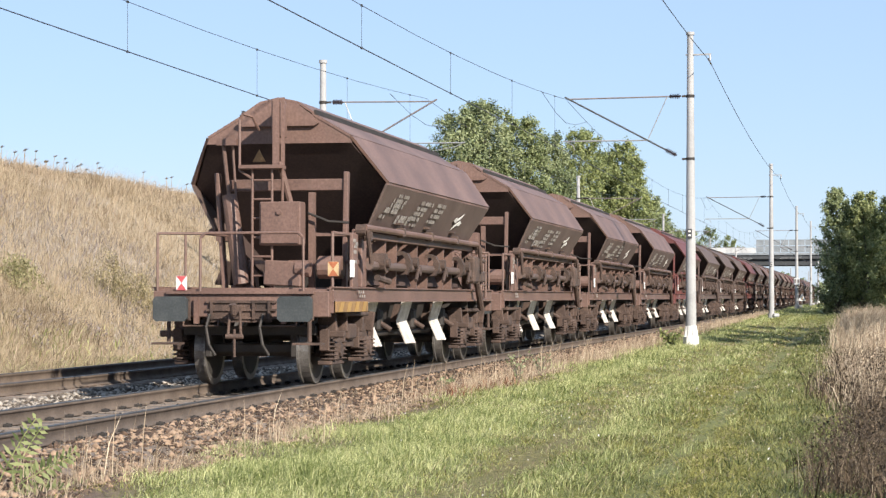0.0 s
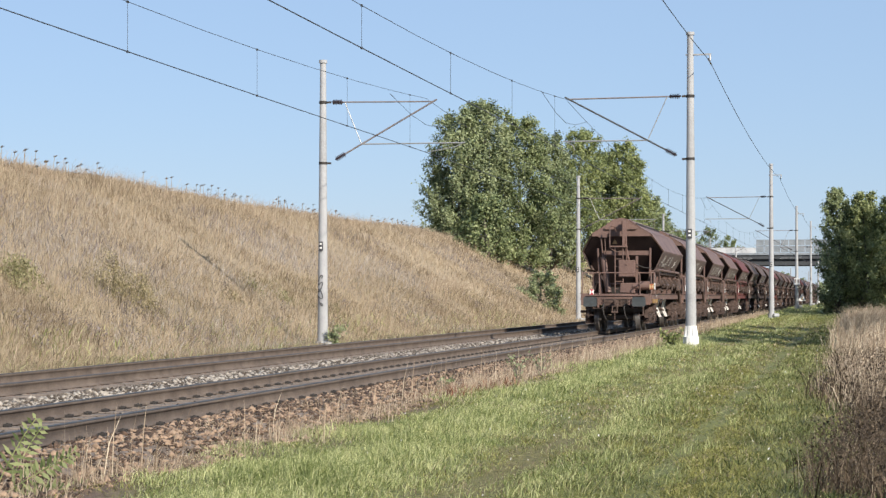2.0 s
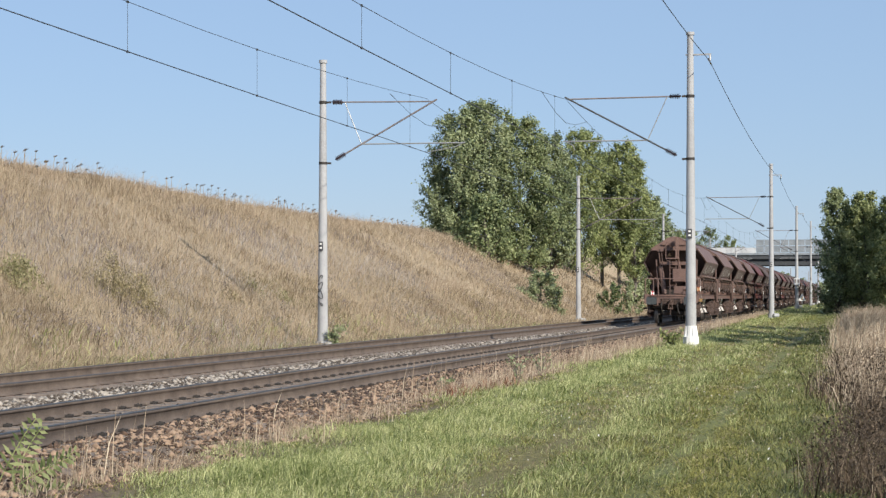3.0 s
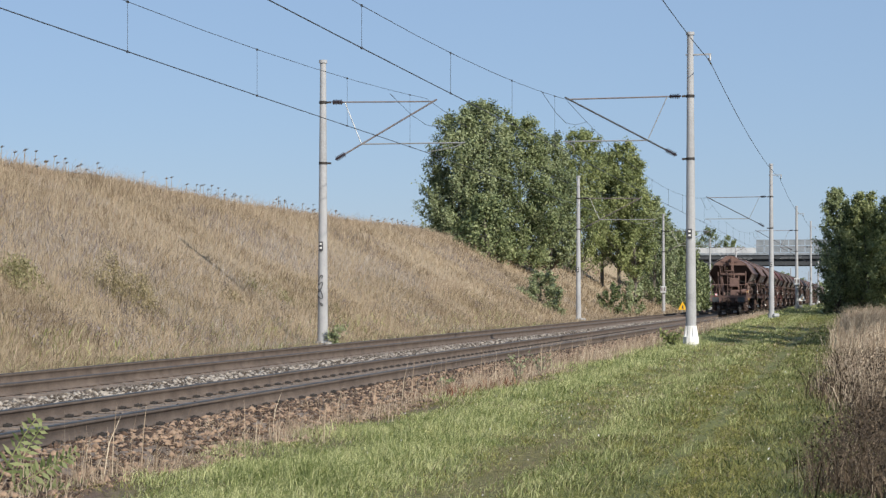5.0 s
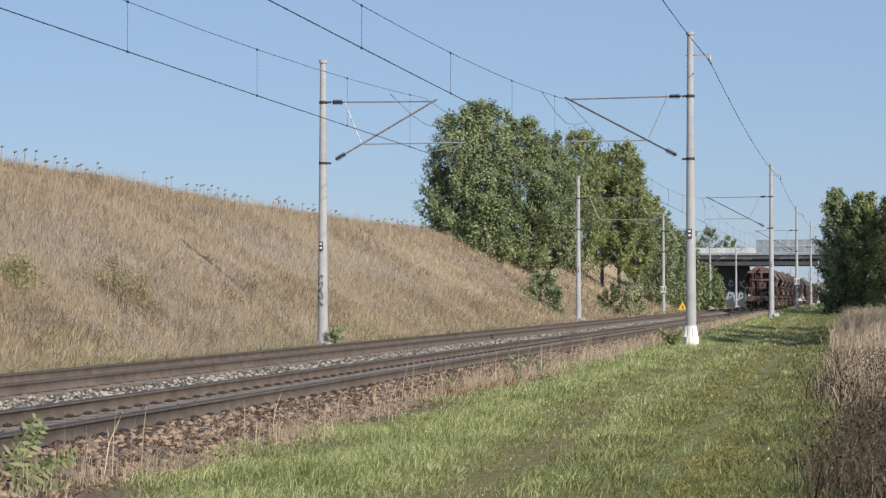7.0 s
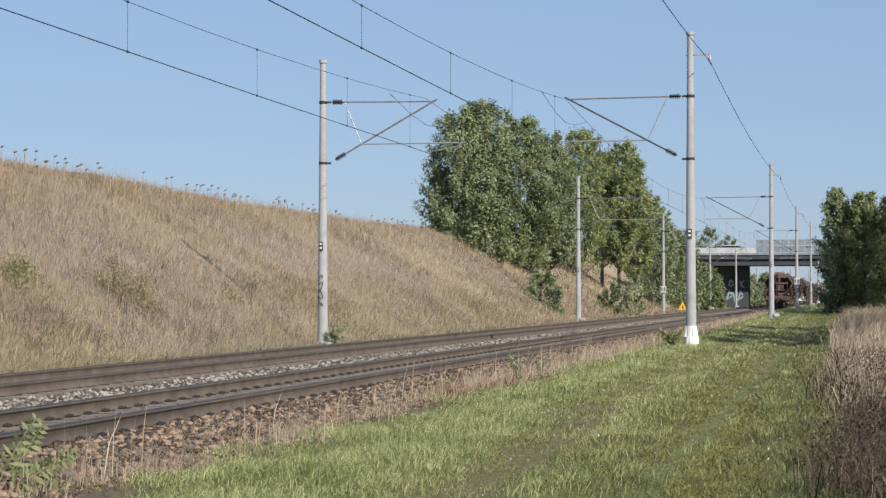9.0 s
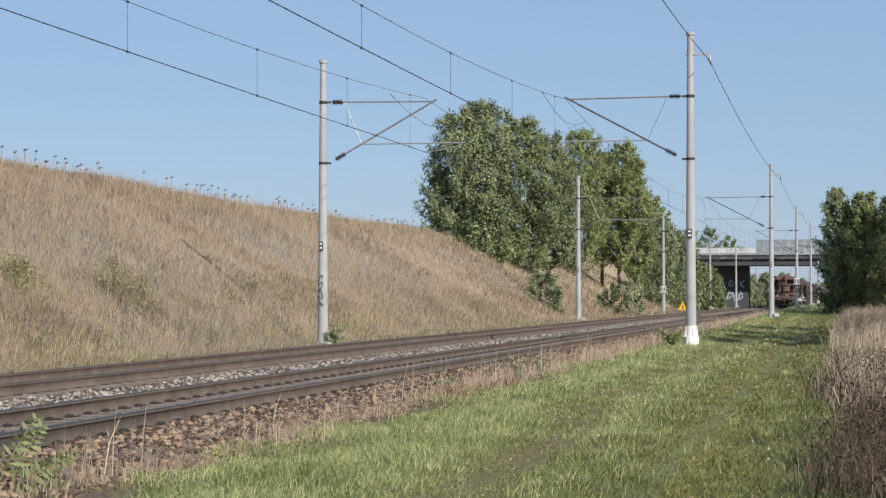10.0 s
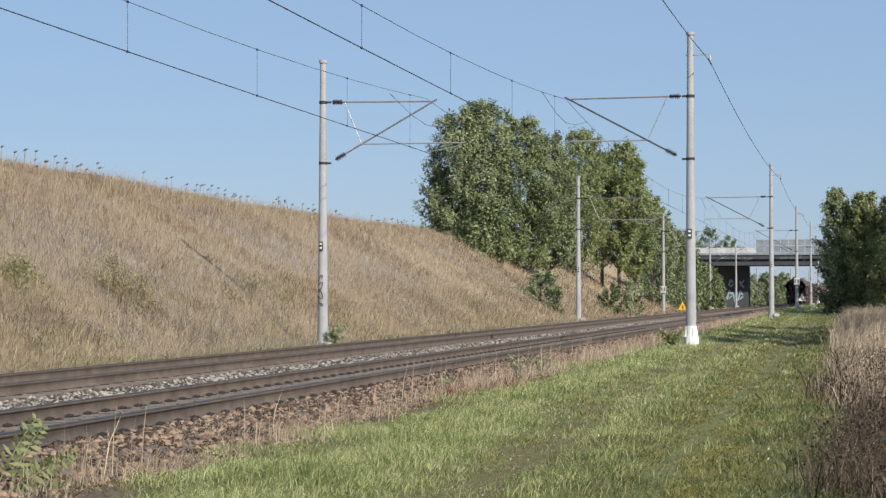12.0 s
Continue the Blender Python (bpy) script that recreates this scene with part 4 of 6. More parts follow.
def build_mast(x, y, z0, top, side, arm_to, feeder=False, white_base=False, arms=True, r0=0.165, r1=0.092, box_sign=False):
    """A tapered concrete mast; side is the way towards its track (1 or -1)."""
    zb = float(gz(x, y))
    mast = empty("catenary_mast", pose(x, y, 0), "tall tapered pale concrete mast beside the railway track", "mast", "masts along the line")
    bm = bmesh.new()
    n = 6
    zs = [min(zb, z0) - 0.3 + (top - min(zb, z0) + 0.3) * k / n for k in range(n + 1)]
    for a, c in zip(zs, zs[1:]):
        fa, fc = (a - zs[0]) / (top - zs[0]), (c - zs[0]) / (top - zs[0])
        rod(bm, (0, 0, a), (0, 0, c), r0 + (r1 - r0) * fa, r0 + (r1 - r0) * fc, 16)
    bmesh.ops.remove_doubles(bm, verts=bm.verts, dist=0.001)
    part("pole", bm, M["concrete"], mast)
    bm = bmesh.new()
    rod(bm, (0, 0, top - 0.02), (0, 0, top + 0.07), r1 + 0.035, r1 + 0.03, 16)
    part("cap", bm, M["concrete"], mast)
    bm = bmesh.new()
    if white_base:
        for k in range(4):
            box(bm, (0.16 * math.cos(k * 1.571 + 0.5), 0.16 * math.sin(k * 1.571 + 0.5), z0 + 0.12), (0.08, 0.08, 0.36), Matrix.Rotation(k * 1.571 + 0.5, 4, "Z") @ Matrix.Rotation(-0.16, 4, "Y"), 0.015)
        rod(bm, (0, 0, zb - 0.3), (0, 0, z0 + 0.3), 0.2, 0.17, 12)
        rod(bm, (0, 0, zb - 0.4), (0, 0, z0 - 0.02), 0.25, 0.23, 12)
        part("foundation", bm, M["whitewash"], mast, "whitewashed flared concrete foot")
    else:
        rod(bm, (0, 0, zb - 0.3), (0, 0, z0 + 0.12), 0.28, 0.22, 10)
        box(bm, (0.25, -0.15, z0 + 0.02), (0.35, 0.3, 0.2), Matrix.Rotation(0.4, 4, "Z"), 0.04)
        part("foundation", bm, M["concrete"], mast)
    if feeder:
        bm = bmesh.new()
        box(bm, (0.3, 0, top - 0.6), (0.62, 0.05, 0.05))
        rod(bm, (0.58, 0, top - 0.6), (0.58, 0, top - 0.78), 0.03)
        for s in (-1, 1):
            rod(bm, (s * 0.12, -0.05, top - 0.6), (s * 0.12, 0.05, top - 0.6), 0.02)
        part("feeder_bracket", bm, M["galv"], mast)
        bm = bmesh.new()
        rod(bm, (0.56, -0.5, top - 0.79), (0.56, 0.9, top - 0.8), 0.022, 0.022, 8)
        part("suspension_insulator", bm, M["insulator"], mast)
    if arms:
        s = side
        zt, zl = 7.13, 5.28
        bm = bmesh.new()
        for z in (zt, zl):
            rod(bm, (0, 0, z - 0.04), (0, 0, z + 0.04), r0 * 0.75, seg=14)
            box(bm, (s * 0.17, 0, z), (0.16, 0.06, 0.06))
        part("clamp", bm, M["dark_steel"], mast)
        end = arm_to - x
        e = abs(end)
        insulator(mast, (s * 0.28, 0, zt + 0.005), (s * 0.62, 0, zt))
        bm = bmesh.new()
        rod(bm, (s * 0.62, 0, zt), (s * e, 0, zt - 0.03), 0.022)
        part("top_tube", bm, M["tube_rust"], mast)
        d = Vector((s * e, 0, zt - 0.02)) - Vector((s * 0.2, 0, zl))
        o = Vector((s * 0.2, 0, zl))
        insulator(mast, o + d * 0.06, o + d * 0.155)
        bm = bmesh.new()
        rod(bm, o + d * 0.155, o + d * 1.03, 0.026)
        part("diagonal_tube", bm, M["tube_rust"] if s > 0 else M["wire"], mast)
        p = o + d * 0.31
        bm = bmesh.new()
        rod(bm, (s * 0.68, 0, zt), p, 0.014)
        part("stay_rod", bm, M["galv"], mast)
        bm = bmesh.new()
        rod(bm, p, (s * (e + 0.95 if s > 0 else e + 0.15), 0, p.z + 0.0), 0.02)
        part("registration_tube", bm, M["galv"], mast)
        bm = bmesh.new()
        q = Vector((s * (e + 0.9 if s > 0 else e + 0.1), 0, p.z))
        tube(bm, [q, q + Vector((-s * 0.25, 0, -0.12)), Vector((s * (e - 0.2), 0, 5.58))], 0.012)
        part("steady_arm", bm, M["galv"], mast)
    if box_sign:
        bm = bmesh.new()
        box(bm, (0, -0.2, z0 + 2.2), (0.52, 0.16, 0.6), bevel=0.03)
        bx = part("equipment_box", bm, M["parapet"], mast, "small pale equipment box")
        bm = bmesh.new()
        for k in (-1, 1):
            box(bm, (k * 0.13, -0.285, z0 + 2.25), (0.14, 0.012, 0.3))
        part("marking", bm, M["tube_rust"], bx)
    else:
        bm = bmesh.new()
        box(bm, (-0.02, -0.165, z0 + 3.0), (0.13, 0.02, 0.28))
        pl = part("mast_plate", bm, M["ink"], mast, "small dark plate with pale bars")
        bm = bmesh.new()
        for z in (3.07, 2.95):
            box(bm, (-0.02, -0.178, z0 + z), (0.07, 0.006, 0.05))
        part("marking", bm, M["white"], pl)
    return mast


def scrawl(mast, z):
    """Looping spray-painted strokes on a mast."""
    bm = bmesh.new()
    pts = []
    for k in range(40):
        a = k * 0.55
        ang = -1.9 + 0.55 * math.sin(a)
        r = 0.158
        pts.append((r * math.cos(ang), r * math.sin(ang), z + 0.028 * k * 0.85 + 0.09 * math.cos(a * 1.3)))
    tube(bm, pts, 0.014, 4)
    part("scrawl", bm, M["ink"], mast, "black spray-painted scrawl")


def build_masts():
    left = build_mast(-7.36, 61.2, -0.24, 8.35, 1, -3.93)
    scrawl(left, 0.95)
    build_mast(3.74, 61.3, 0.08, 8.95, -1, 0.12, feeder=True, white_base=True)
    build_mast(4.0, 123.5, 0.15, 9.0, -1, 0.3, feeder=True)
    build_mast(-7.4, 123.5, -0.14, 8.4, 1, -3.7)
    build_mast(4.12, 186, 0.4, 9.2, -1, 0.6, feeder=True, box_sign=True)
    build_mast(-7.62, 186, -0.3, 8.6, 1, -3.5, box_sign=True)
    build_mast(4.42, 248, 0.4, 10.1, -1, 0.9, feeder=True)
    build_mast(-7.35, 248, -0.1, 8.1, 1, -3.3)
    build_mast(4.76, 292, 0.45, 6.2, -1, 0.9, arms=False, white_base=True, r0=0.14, r1=0.1)
    build_mast(-6.6, 294, -0.1, 8.2, 1, -3.1, arms=False)
    build_mast(-6.9, 372, -0.1, 6.4, 1, -2.9, arms=False)
    build_mast(-2.1, 420, -0.1, 7.0, 1, 0.9, arms=False)
    build_mast(0.6, 470, -0.1, 7.0, 1, 0.9, arms=False)


build_masts()


def line_at(x0, y):
    return x0 + float(bend(y))


def wire(name, pts, r, parent=None):
    """A continuous five-sided wire through the points, which run along y."""
    ring = [(math.cos(k * 1.2566) * r, math.sin(k * 1.2566) * r) for k in range(5)]
    v = [(p[0] + u, p[1], p[2] + w) for p in pts for u, w in ring]
    t = []
    for a in range(len(pts) - 1):
        for k in range(5):
            p, q = a * 5 + k, a * 5 + (k + 1) % 5
            t += [(p, q, q + 5), (p, q + 5, p + 5)]
    return mesh_np(name, v, t, M["wire"], kind="", parent=parent)


def build_wires():
    for tname, x0 in TRACKS.items():
        low, rise, cz = (6.22, 0.88, 5.555) if tname == "near" else (6.40, 0.8, 5.585)

        def mess(y, a, c):
            u = (2 * y - a - c) / (c - a)
            return low + rise * u * u

        def cont(y):
            u = 2 * (((y - SPANS[0]) / 62.15) % 1) - 1
            return cz - 0.05 * (1 - u * u)

        label = "thin dark overhead wire above the %s track" % ("nearer" if tname == "near" else "farther")
        ys = [SPANS[0] + 8 * k for k in range(63)]
        contact = wire("contact_wire", [(line_at(x0, y), y, cont(y)) for y in ys], 0.0108)
        tagged(contact, label, "overhead wire")
        pts = []
        for a, c in zip(SPANS, SPANS[1:]):
            pts += [(line_at(x0, y), y, mess(y, a, c)) for y in [a + (c - a) * k / 14 for k in range(14)]]
        wire("messenger_wire", pts, 0.0068, contact)
        for a, c in zip(SPANS, SPANS[1:6]):
            for y in (a + 11.2, a + 19.3, a + 27.5, a + 35.7, a + 43.9, a + 52.1, a + 59.8):
                if y < c - 1 and y > 20:
                    bm = bmesh.new()
                    zt = mess(y, a, c)
                    rod(bm, (line_at(x0, y), y, cont(y)), (line_at(x0, y), y, zt), 0.0042, seg=4)
                    box(bm, (line_at(x0, y), y, cont(y)), (0.03, 0.06, 0.04))
                    box(bm, (line_at(x0, y), y, zt), (0.03, 0.06, 0.04))
                    part("dropper", bm, M["wire"], contact)
        for a in SPANS[2:6]:
            wire("stitch_wire", [(line_at(x0, a + dy), a + dy, z) for dy, z in ((-5.1, 6.86), (-2.2, 6.52), (0, 6.4), (2.2, 6.52), (5.1, 6.86))], 0.007, contact)
    ends = [(4.29, -63, 8.2), (4.29, -0.9, 8.2), (4.3, 61.5, 8.18), (4.5, 123.7, 8.22), (4.66, 186.2, 8.4), (5.0, 248.2, 9.25)]
    pts = []
    for (p, q), sag in zip(zip(ends, ends[1:]), (0.65, 0.65, 0.42, 0.42, 0.4)):
        for k in range(16):
            f = k / 16
            v = Vector(p).lerp(Vector(q), f)
            v.z -= sag * 4 * f * (1 - f)
            pts.append(v)
    pts.append(Vector(ends[-1]))
    tagged(wire("feeder_wire", pts, 0.011), "thin sagging feeder cable between the mast tops", "cable")


build_wires()


# ---- road bridge ----
def build_bridge():
    b = empty("road_bridge", pose(0, 300, 0), "grey concrete road bridge over the railway with pale parapet", "bridge")
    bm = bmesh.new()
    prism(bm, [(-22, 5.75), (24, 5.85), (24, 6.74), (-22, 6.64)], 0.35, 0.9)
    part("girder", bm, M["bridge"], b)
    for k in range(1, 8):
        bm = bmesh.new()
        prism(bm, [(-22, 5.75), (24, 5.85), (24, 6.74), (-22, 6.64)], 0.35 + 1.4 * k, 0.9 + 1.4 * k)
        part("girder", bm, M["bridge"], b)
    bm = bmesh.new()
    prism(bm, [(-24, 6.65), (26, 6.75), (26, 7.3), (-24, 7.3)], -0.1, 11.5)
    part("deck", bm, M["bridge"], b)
    bm = bmesh.new()
    box(bm, (1, -0.05, 7.4), (50, 0.5, 0.28))
    box(bm, (1, 11.5, 7.4), (50, 0.5, 0.28))
    part("kerb_slab", bm, M["greyrail"], b)
    for k in range(13):
        bm = bmesh.new()
        x = -12.9 + 0.68 * k
        box(bm, (x + 0.32, -0.12, 7.84), (0.645, 0.08, 0.96), bevel=0.01)
        box(bm, (x, -0.16, 7.84), (0.07, 0.14, 1.0))
        part("parapet_panel", bm, M["parapet"], b, "pale painted parapet panel")
    for k in range(16):
        for r, (zc, h) in enumerate(((8.06, 0.92), (9.02, 0.8))):
            bm = bmesh.new()
            x = -4.0 + 1.15 * k
            box(bm, (x + 0.55, -0.12, zc), (1.0, 0.03, h))
            box(bm, (x + 0.55, -0.12, zc + h / 2), (1.15, 0.07, 0.06))
            box(bm, (x, -0.12, zc), (0.08, 0.08, h + 0.14))
            part("screen_panel", bm, M["greyrail"], b, "grey protective screen panel")
    for z in (8.5, 8.05):
        bm = bmesh.new()
        rod(bm, (-12.9, 0, z), (-24, 0, z), 0.04)
        part("handrail", bm, M["greyrail"], b)
    for x in (-15, -18, -21, -24):
        bm = bmesh.new()
        rod(bm, (x, 0, 7.4), (x, 0, 8.5), 0.04)
        part("handrail_post", bm, M["greyrail"], b)
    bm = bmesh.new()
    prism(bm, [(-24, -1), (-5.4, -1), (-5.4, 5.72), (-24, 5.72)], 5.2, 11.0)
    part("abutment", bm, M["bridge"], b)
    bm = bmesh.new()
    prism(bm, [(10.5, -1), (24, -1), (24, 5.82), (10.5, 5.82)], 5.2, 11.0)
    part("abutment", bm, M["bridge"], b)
    # pale blue tag on the abutment, plain strokes
    for x, z, s in ((-8.3, 1.6, 1), (-7.5, 1.3, -1), (-6.7, 1.5, 1), (-8.1, 3.3, 1), (-6.5, 3.2, -1)):
        bm = bmesh.new()
        box(bm, (x, 5.18, z), (0.22, 0.02, 1.5 if z < 2 else 0.8), Matrix.Rotation(0.25 * s, 4, "Y"))
        box(bm, (x + 0.32, 5.18, z + 0.3), (0.6, 0.02, 0.2), Matrix.Rotation(0.9 * s, 4, "Y"))
        box(bm, (x + 0.3, 5.18, z - 0.35), (0.6, 0.02, 0.2), Matrix.Rotation(-0.7 * s, 4, "Y"))
        part("graffiti_stroke", bm, M["graffiti"], b, "pale blue spray paint stroke")


build_bridge()


def build_road():
    """The road on the banks at both ends of the bridge."""
    for a, c in ((-140, -24), (26, 90)):
        bm = bmesh.new()
        box(bm, ((a + c) / 2, 305.7, 7.1), (c - a, 9, 0.4), bevel=0.03)
        tagged(part("road", bm, M["asphalt"], None), "grey asphalt road on the bank beside the bridge", "road", kind="structure")


M["asphalt"] = surface("asphalt", (0.035, 0.035, 0.036), (0.05, 0.05, 0.051), (0.07, 0.07, 0.07), 0.5, 20, 0.9, 0, 0.3, 0.01)
build_road()


def build_car():
    """A white estate car on the bridge, of which the roof shows over the parapet."""
    car = empty("car", pose(-7.2, 304, 7.32), "white estate car driving over the bridge", "car")
    bm = bmesh.new()
    prism(bm, [(-2.25, 0.28), (2.2, 0.28), (2.3, 0.55), (2.2, 0.8), (1.3, 0.95), (-2.2, 0.95), (-2.3, 0.6)], -0.86, 0.86)
    part("body", bm, M["carwhite"], car)
    bm = bmesh.new()
    prism(bm, [(-2.15, 0.95), (1.25, 0.95), (0.45, 1.4), (-1.9, 1.4)], -0.76, 0.76)
    part("glazing", bm, M["glass"], car)
    bm = bmesh.new()
    prism(bm, [(-1.95, 1.38), (0.5, 1.38), (0.3, 1.47), (-1.75, 1.48)], -0.72, 0.72)
    part("roof", bm, M["carwhite"], car)
    for y in (-0.8, 0.8):
        for x in (-1.4, 1.4):
            bm = bmesh.new()
            rod(bm, (x, y - 0.1, 0.31), (x, y + 0.1, 0.31), 0.31, seg=16)
            part("wheel", bm, M["black"], car)
    return car


CAR = build_car()


# ---- signs ----
def build_warning_sign(x, y, z, size, face, mark, label):
    s = empty("warning_sign", pose(x, y, 0), label, "sign")
    zb = float(gz(x, y))
    bm = bmesh.new()
    rod(bm, (0, 0, zb - 0.2), (0, 0, z + size), 0.03)
    part("post", bm, M["galv"], s)
    bm = bmesh.new()
    prism(bm, [(-size / 2, z), (size / 2, z), (size * 0.06, z + size * 0.9), (-size * 0.06, z + size * 0.9)], -0.05, -0.035)
    f = part("face", bm, face, s)
    bm = bmesh.new()
    box(bm, (0, -0.055, z + size * 0.33), (size * 0.12, 0.008, size * 0.36), Matrix.Rotation(0.3, 4, "Y"))
    box(bm, (size * 0.06, -0.055, z + size * 0.2), (size * 0.16, 0.008, size * 0.14))
    part("symbol", bm, mark, f)


M["sign_yellow"] = surface("bright_yellow_sign", (0.75, 0.4, 0.02), (0.85, 0.48, 0.02), (0.88, 0.52, 0.03), 3, 20, 0.5, 0, 0, 0)
build_warning_sign(-5.85, 185, 0.12, 0.75, M["sign_yellow"], M["ink"], "yellow triangular warning sign with a dark symbol")
build_warning_sign(4.55, 187, 0.9, 0.7, M["white"], M["yellow"], "small white triangular sign beside the mast")


# ---- trees and bushes ----
def leaf_mesh(name, centres, out, size, material, parent, r, kind=""):
    """Small bent leaves at the centres, turned roughly outwards and up."""
    n = len(centres)
    nrm = out + r.normal(0, 0.75, (n, 3)) + np.array([0.0, 0.0, 0.35])
    nrm /= np.linalg.norm(nrm, axis=1, keepdims=True) + 1e-9
    t = np.cross(nrm, r.normal(0, 1, (n, 3)))
    t /= np.linalg.norm(t, axis=1, keepdims=True) + 1e-9
    b = np.cross(nrm, t)
    s = size * r.uniform(0.6, 1.4, (n, 1))
    v = np.stack([centres - t * s * 0.6, centres + b * s * 0.42 + nrm * s * 0.08, centres + t * s * 0.6 - nrm * s * 0.1, centres - b * s * 0.42 + nrm * s * 0.08], 1).reshape(-1, 3)
    i = np.arange(n)[:, None] * 4
    tris = np.concatenate([i + np.array([0, 1, 2]), i + np.array([0, 2, 3])])
    return mesh_np(name, v, tris, material, kind=kind, parent=parent)


def build_tree(x, y, h, rad, mat, label, seed, n=9000, leaf=0.15, low=0.12, base=None, trunk=0.16, lean=(0, 0), clumps=80, bush=False, pointed=0.0):
    """A trunk with ascending branches, each carrying leafy sprays, so that the outline stays feathery."""
    r = np.random.default_rng(seed)
    z0 = float(gz(x, y)) if base is None else base
    tree = empty("bush" if bush else "tree", pose(x, y, 0), label, "bush" if bush else "tree")
    bm = bmesh.new()

    def axis(f):
        return np.array([lean[0] * f * f + 0.15 * math.sin(5 * f + seed), lean[1] * f * f + 0.1 * math.cos(4 * f + seed), z0 + h * f])

    pts = [Vector(axis(0.96 * k / 8)) for k in range(9)]
    pts[0].z -= 0.3
    for k in range(8):
        rod(bm, pts[k], pts[k + 1], trunk * (1 - k / 8.5), trunk * (1 - (k + 1) / 8.5), 8)
    per = 14
    m = max(4, n // (clumps * per))
    cs, outs = [], []
    for k in range(clumps):
        u = ((k + r.uniform(0, 1)) / clumps) ** 0.9
        f = low + (0.97 - low) * u
        a = 2.4 * k + r.normal(0, 0.35)
        prof = (0.5 + 0.5 * math.sin(math.pi * min(1, 0.16 + 0.76 * u))) * (1 - 0.5 * u ** 4) * (1 - pointed * u)
        w = rad * prof * r.uniform(0.55, 1.12)
        ax = axis(f)
        tip = ax + np.array([w * math.cos(a), w * math.sin(a), 0.03 * h * r.uniform(-0.6, 1)])
        rise = min(w * r.uniform(0.7, 1.3), ax[2] - z0 - 0.05 * h * u)
        start = axis(max(0.02, (ax[2] - max(rise, 0) - z0) / h))
        mid = start * 0.45 + tip * 0.55 - np.array([0, 0, 0.06 * w])
        rod(bm, start, mid, trunk * 0.28 * (1.1 - u), trunk * 0.17 * (1.1 - u), 4)
        rod(bm, mid, tip, trunk * 0.17 * (1.1 - u), trunk * 0.05, 4)
        grow = (tip - start) / (np.linalg.norm(tip - start) + 1e-6)
        for q in range(per):
            t = r.uniform(0.3, 1.02) ** 0.8
            p = start + (tip - start) * t
            d = grow * 0.5 + r.normal(0, 0.5, 3) + np.array([0.35 * math.cos(a), 0.35 * math.sin(a), 0.35])
            d /= np.linalg.norm(d)
            ln = rad * r.uniform(0.15, 0.38) * (1.15 - 0.35 * t) * (0.75 if u > 0.9 else 1)
            along = r.uniform(-0.15, 1, (m, 1))
            c = p + d * ln * along + r.normal(0, 1, (m, 3)) * ln * 0.3 * (1.15 - 0.7 * along)
            cs.append(c)
            outs.append((c - p - d * ln * 0.4) / ln * 1.2 + d * 0.35 + np.array([0.3 * math.cos(a), 0.3 * math.sin(a), 0.1]))
    part("trunk", bm, M["bark"], tree)
    c, out = np.concatenate(cs), np.concatenate(outs)
    c[:, 2] = np.maximum(c[:, 2], gz(c[:, 0] + x, c[:, 1] + y) + 0.05)
    leaf_mesh("crown", c, out, leaf, mat, tree, r, kind="stuff")
    return tree


PINE = "tall broadleaf tree with grey-green leaves on the slope"
build_tree(-17.3, 138, 9.6, 2.7, M["leaf"], PINE, 11, 36000, 0.118, base=4.3, clumps=95, low=0.02)
build_tree(-15.9, 139.5, 10.8, 2.7, M["leaf"], PINE, 12, 38000, 0.118, base=4.0, clumps=95, low=0.02)
build_tree(-13.7, 141, 10.4, 2.9, M["leaf_dark"], PINE, 19, 38000, 0.118, base=3.4, clumps=95, low=0.02)
build_tree(-11.9, 143, 9.6, 2.3, M["leaf"], PINE, 25, 28000, 0.118, base=2.9, clumps=85, low=0.1)
build_tree(-18.6, 139, 5.4, 1.5, M["leaf"], "smaller broadleaf tree at the crest of the slope", 13, 7000, 0.14, base=4.9, clumps=50, low=0.0)
build_tree(-14.9, 135, 4.6, 2.2, M["leaf_dark"], "dense dark green bush below the trees", 14, 8000, base=3.4, clumps=50, low=0.05, bush=True)
build_tree(-12.7, 167, 12.5, 2.7, M["leaf_yellow"], "tall broadleaf tree turning yellow on the slope", 15, 30000, 0.122, base=2.6, clumps=90, low=0.14)
build_tree(-10.0, 172, 12.6, 2.6, M["leaf_yellow"], "tall slender tree turning yellow beside the railway", 16, 28000, 0.122, base=1.6, clumps=90, low=0.22)
build_tree(-11.6, 174, 11.2, 2.4, M["leaf_dark"], PINE, 17, 20000, 0.122, base=2.4, clumps=80, low=0.22)
build_tree(-8.9, 172, 12.4, 2.0, M["leaf_yellow"], "slender tree turning yellow beside the railway", 26, 20000, 0.122, base=0.6, clumps=85, low=0.22)
build_tree(-9.2, 194, 10.2, 2.1, M["leaf"], "slender tree beside the railway", 18, 16000, 0.135, base=0.4, clumps=70, low=0.05)
build_tree(-9.9, 126, 2.9, 1.5, M["leaf"], "rounded green bush at the foot of the slope", 21, 7000, 0.11, base=-0.1, clumps=40, low=0.02, trunk=0.05, bush=True)
build_tree(-8.3, 150, 2.4, 1.0, M["leaf_dark"], "small green bush at the foot of the slope", 22, 2500, 0.12, clumps=24, low=0.02, trunk=0.05, bush=True)
build_tree(-7.6, 158, 2.9, 1.1, M["leaf"], "leafy green bush beside the track", 23, 3000, 0.12, clumps=24, low=0.02, trunk=0.05, bush=True)
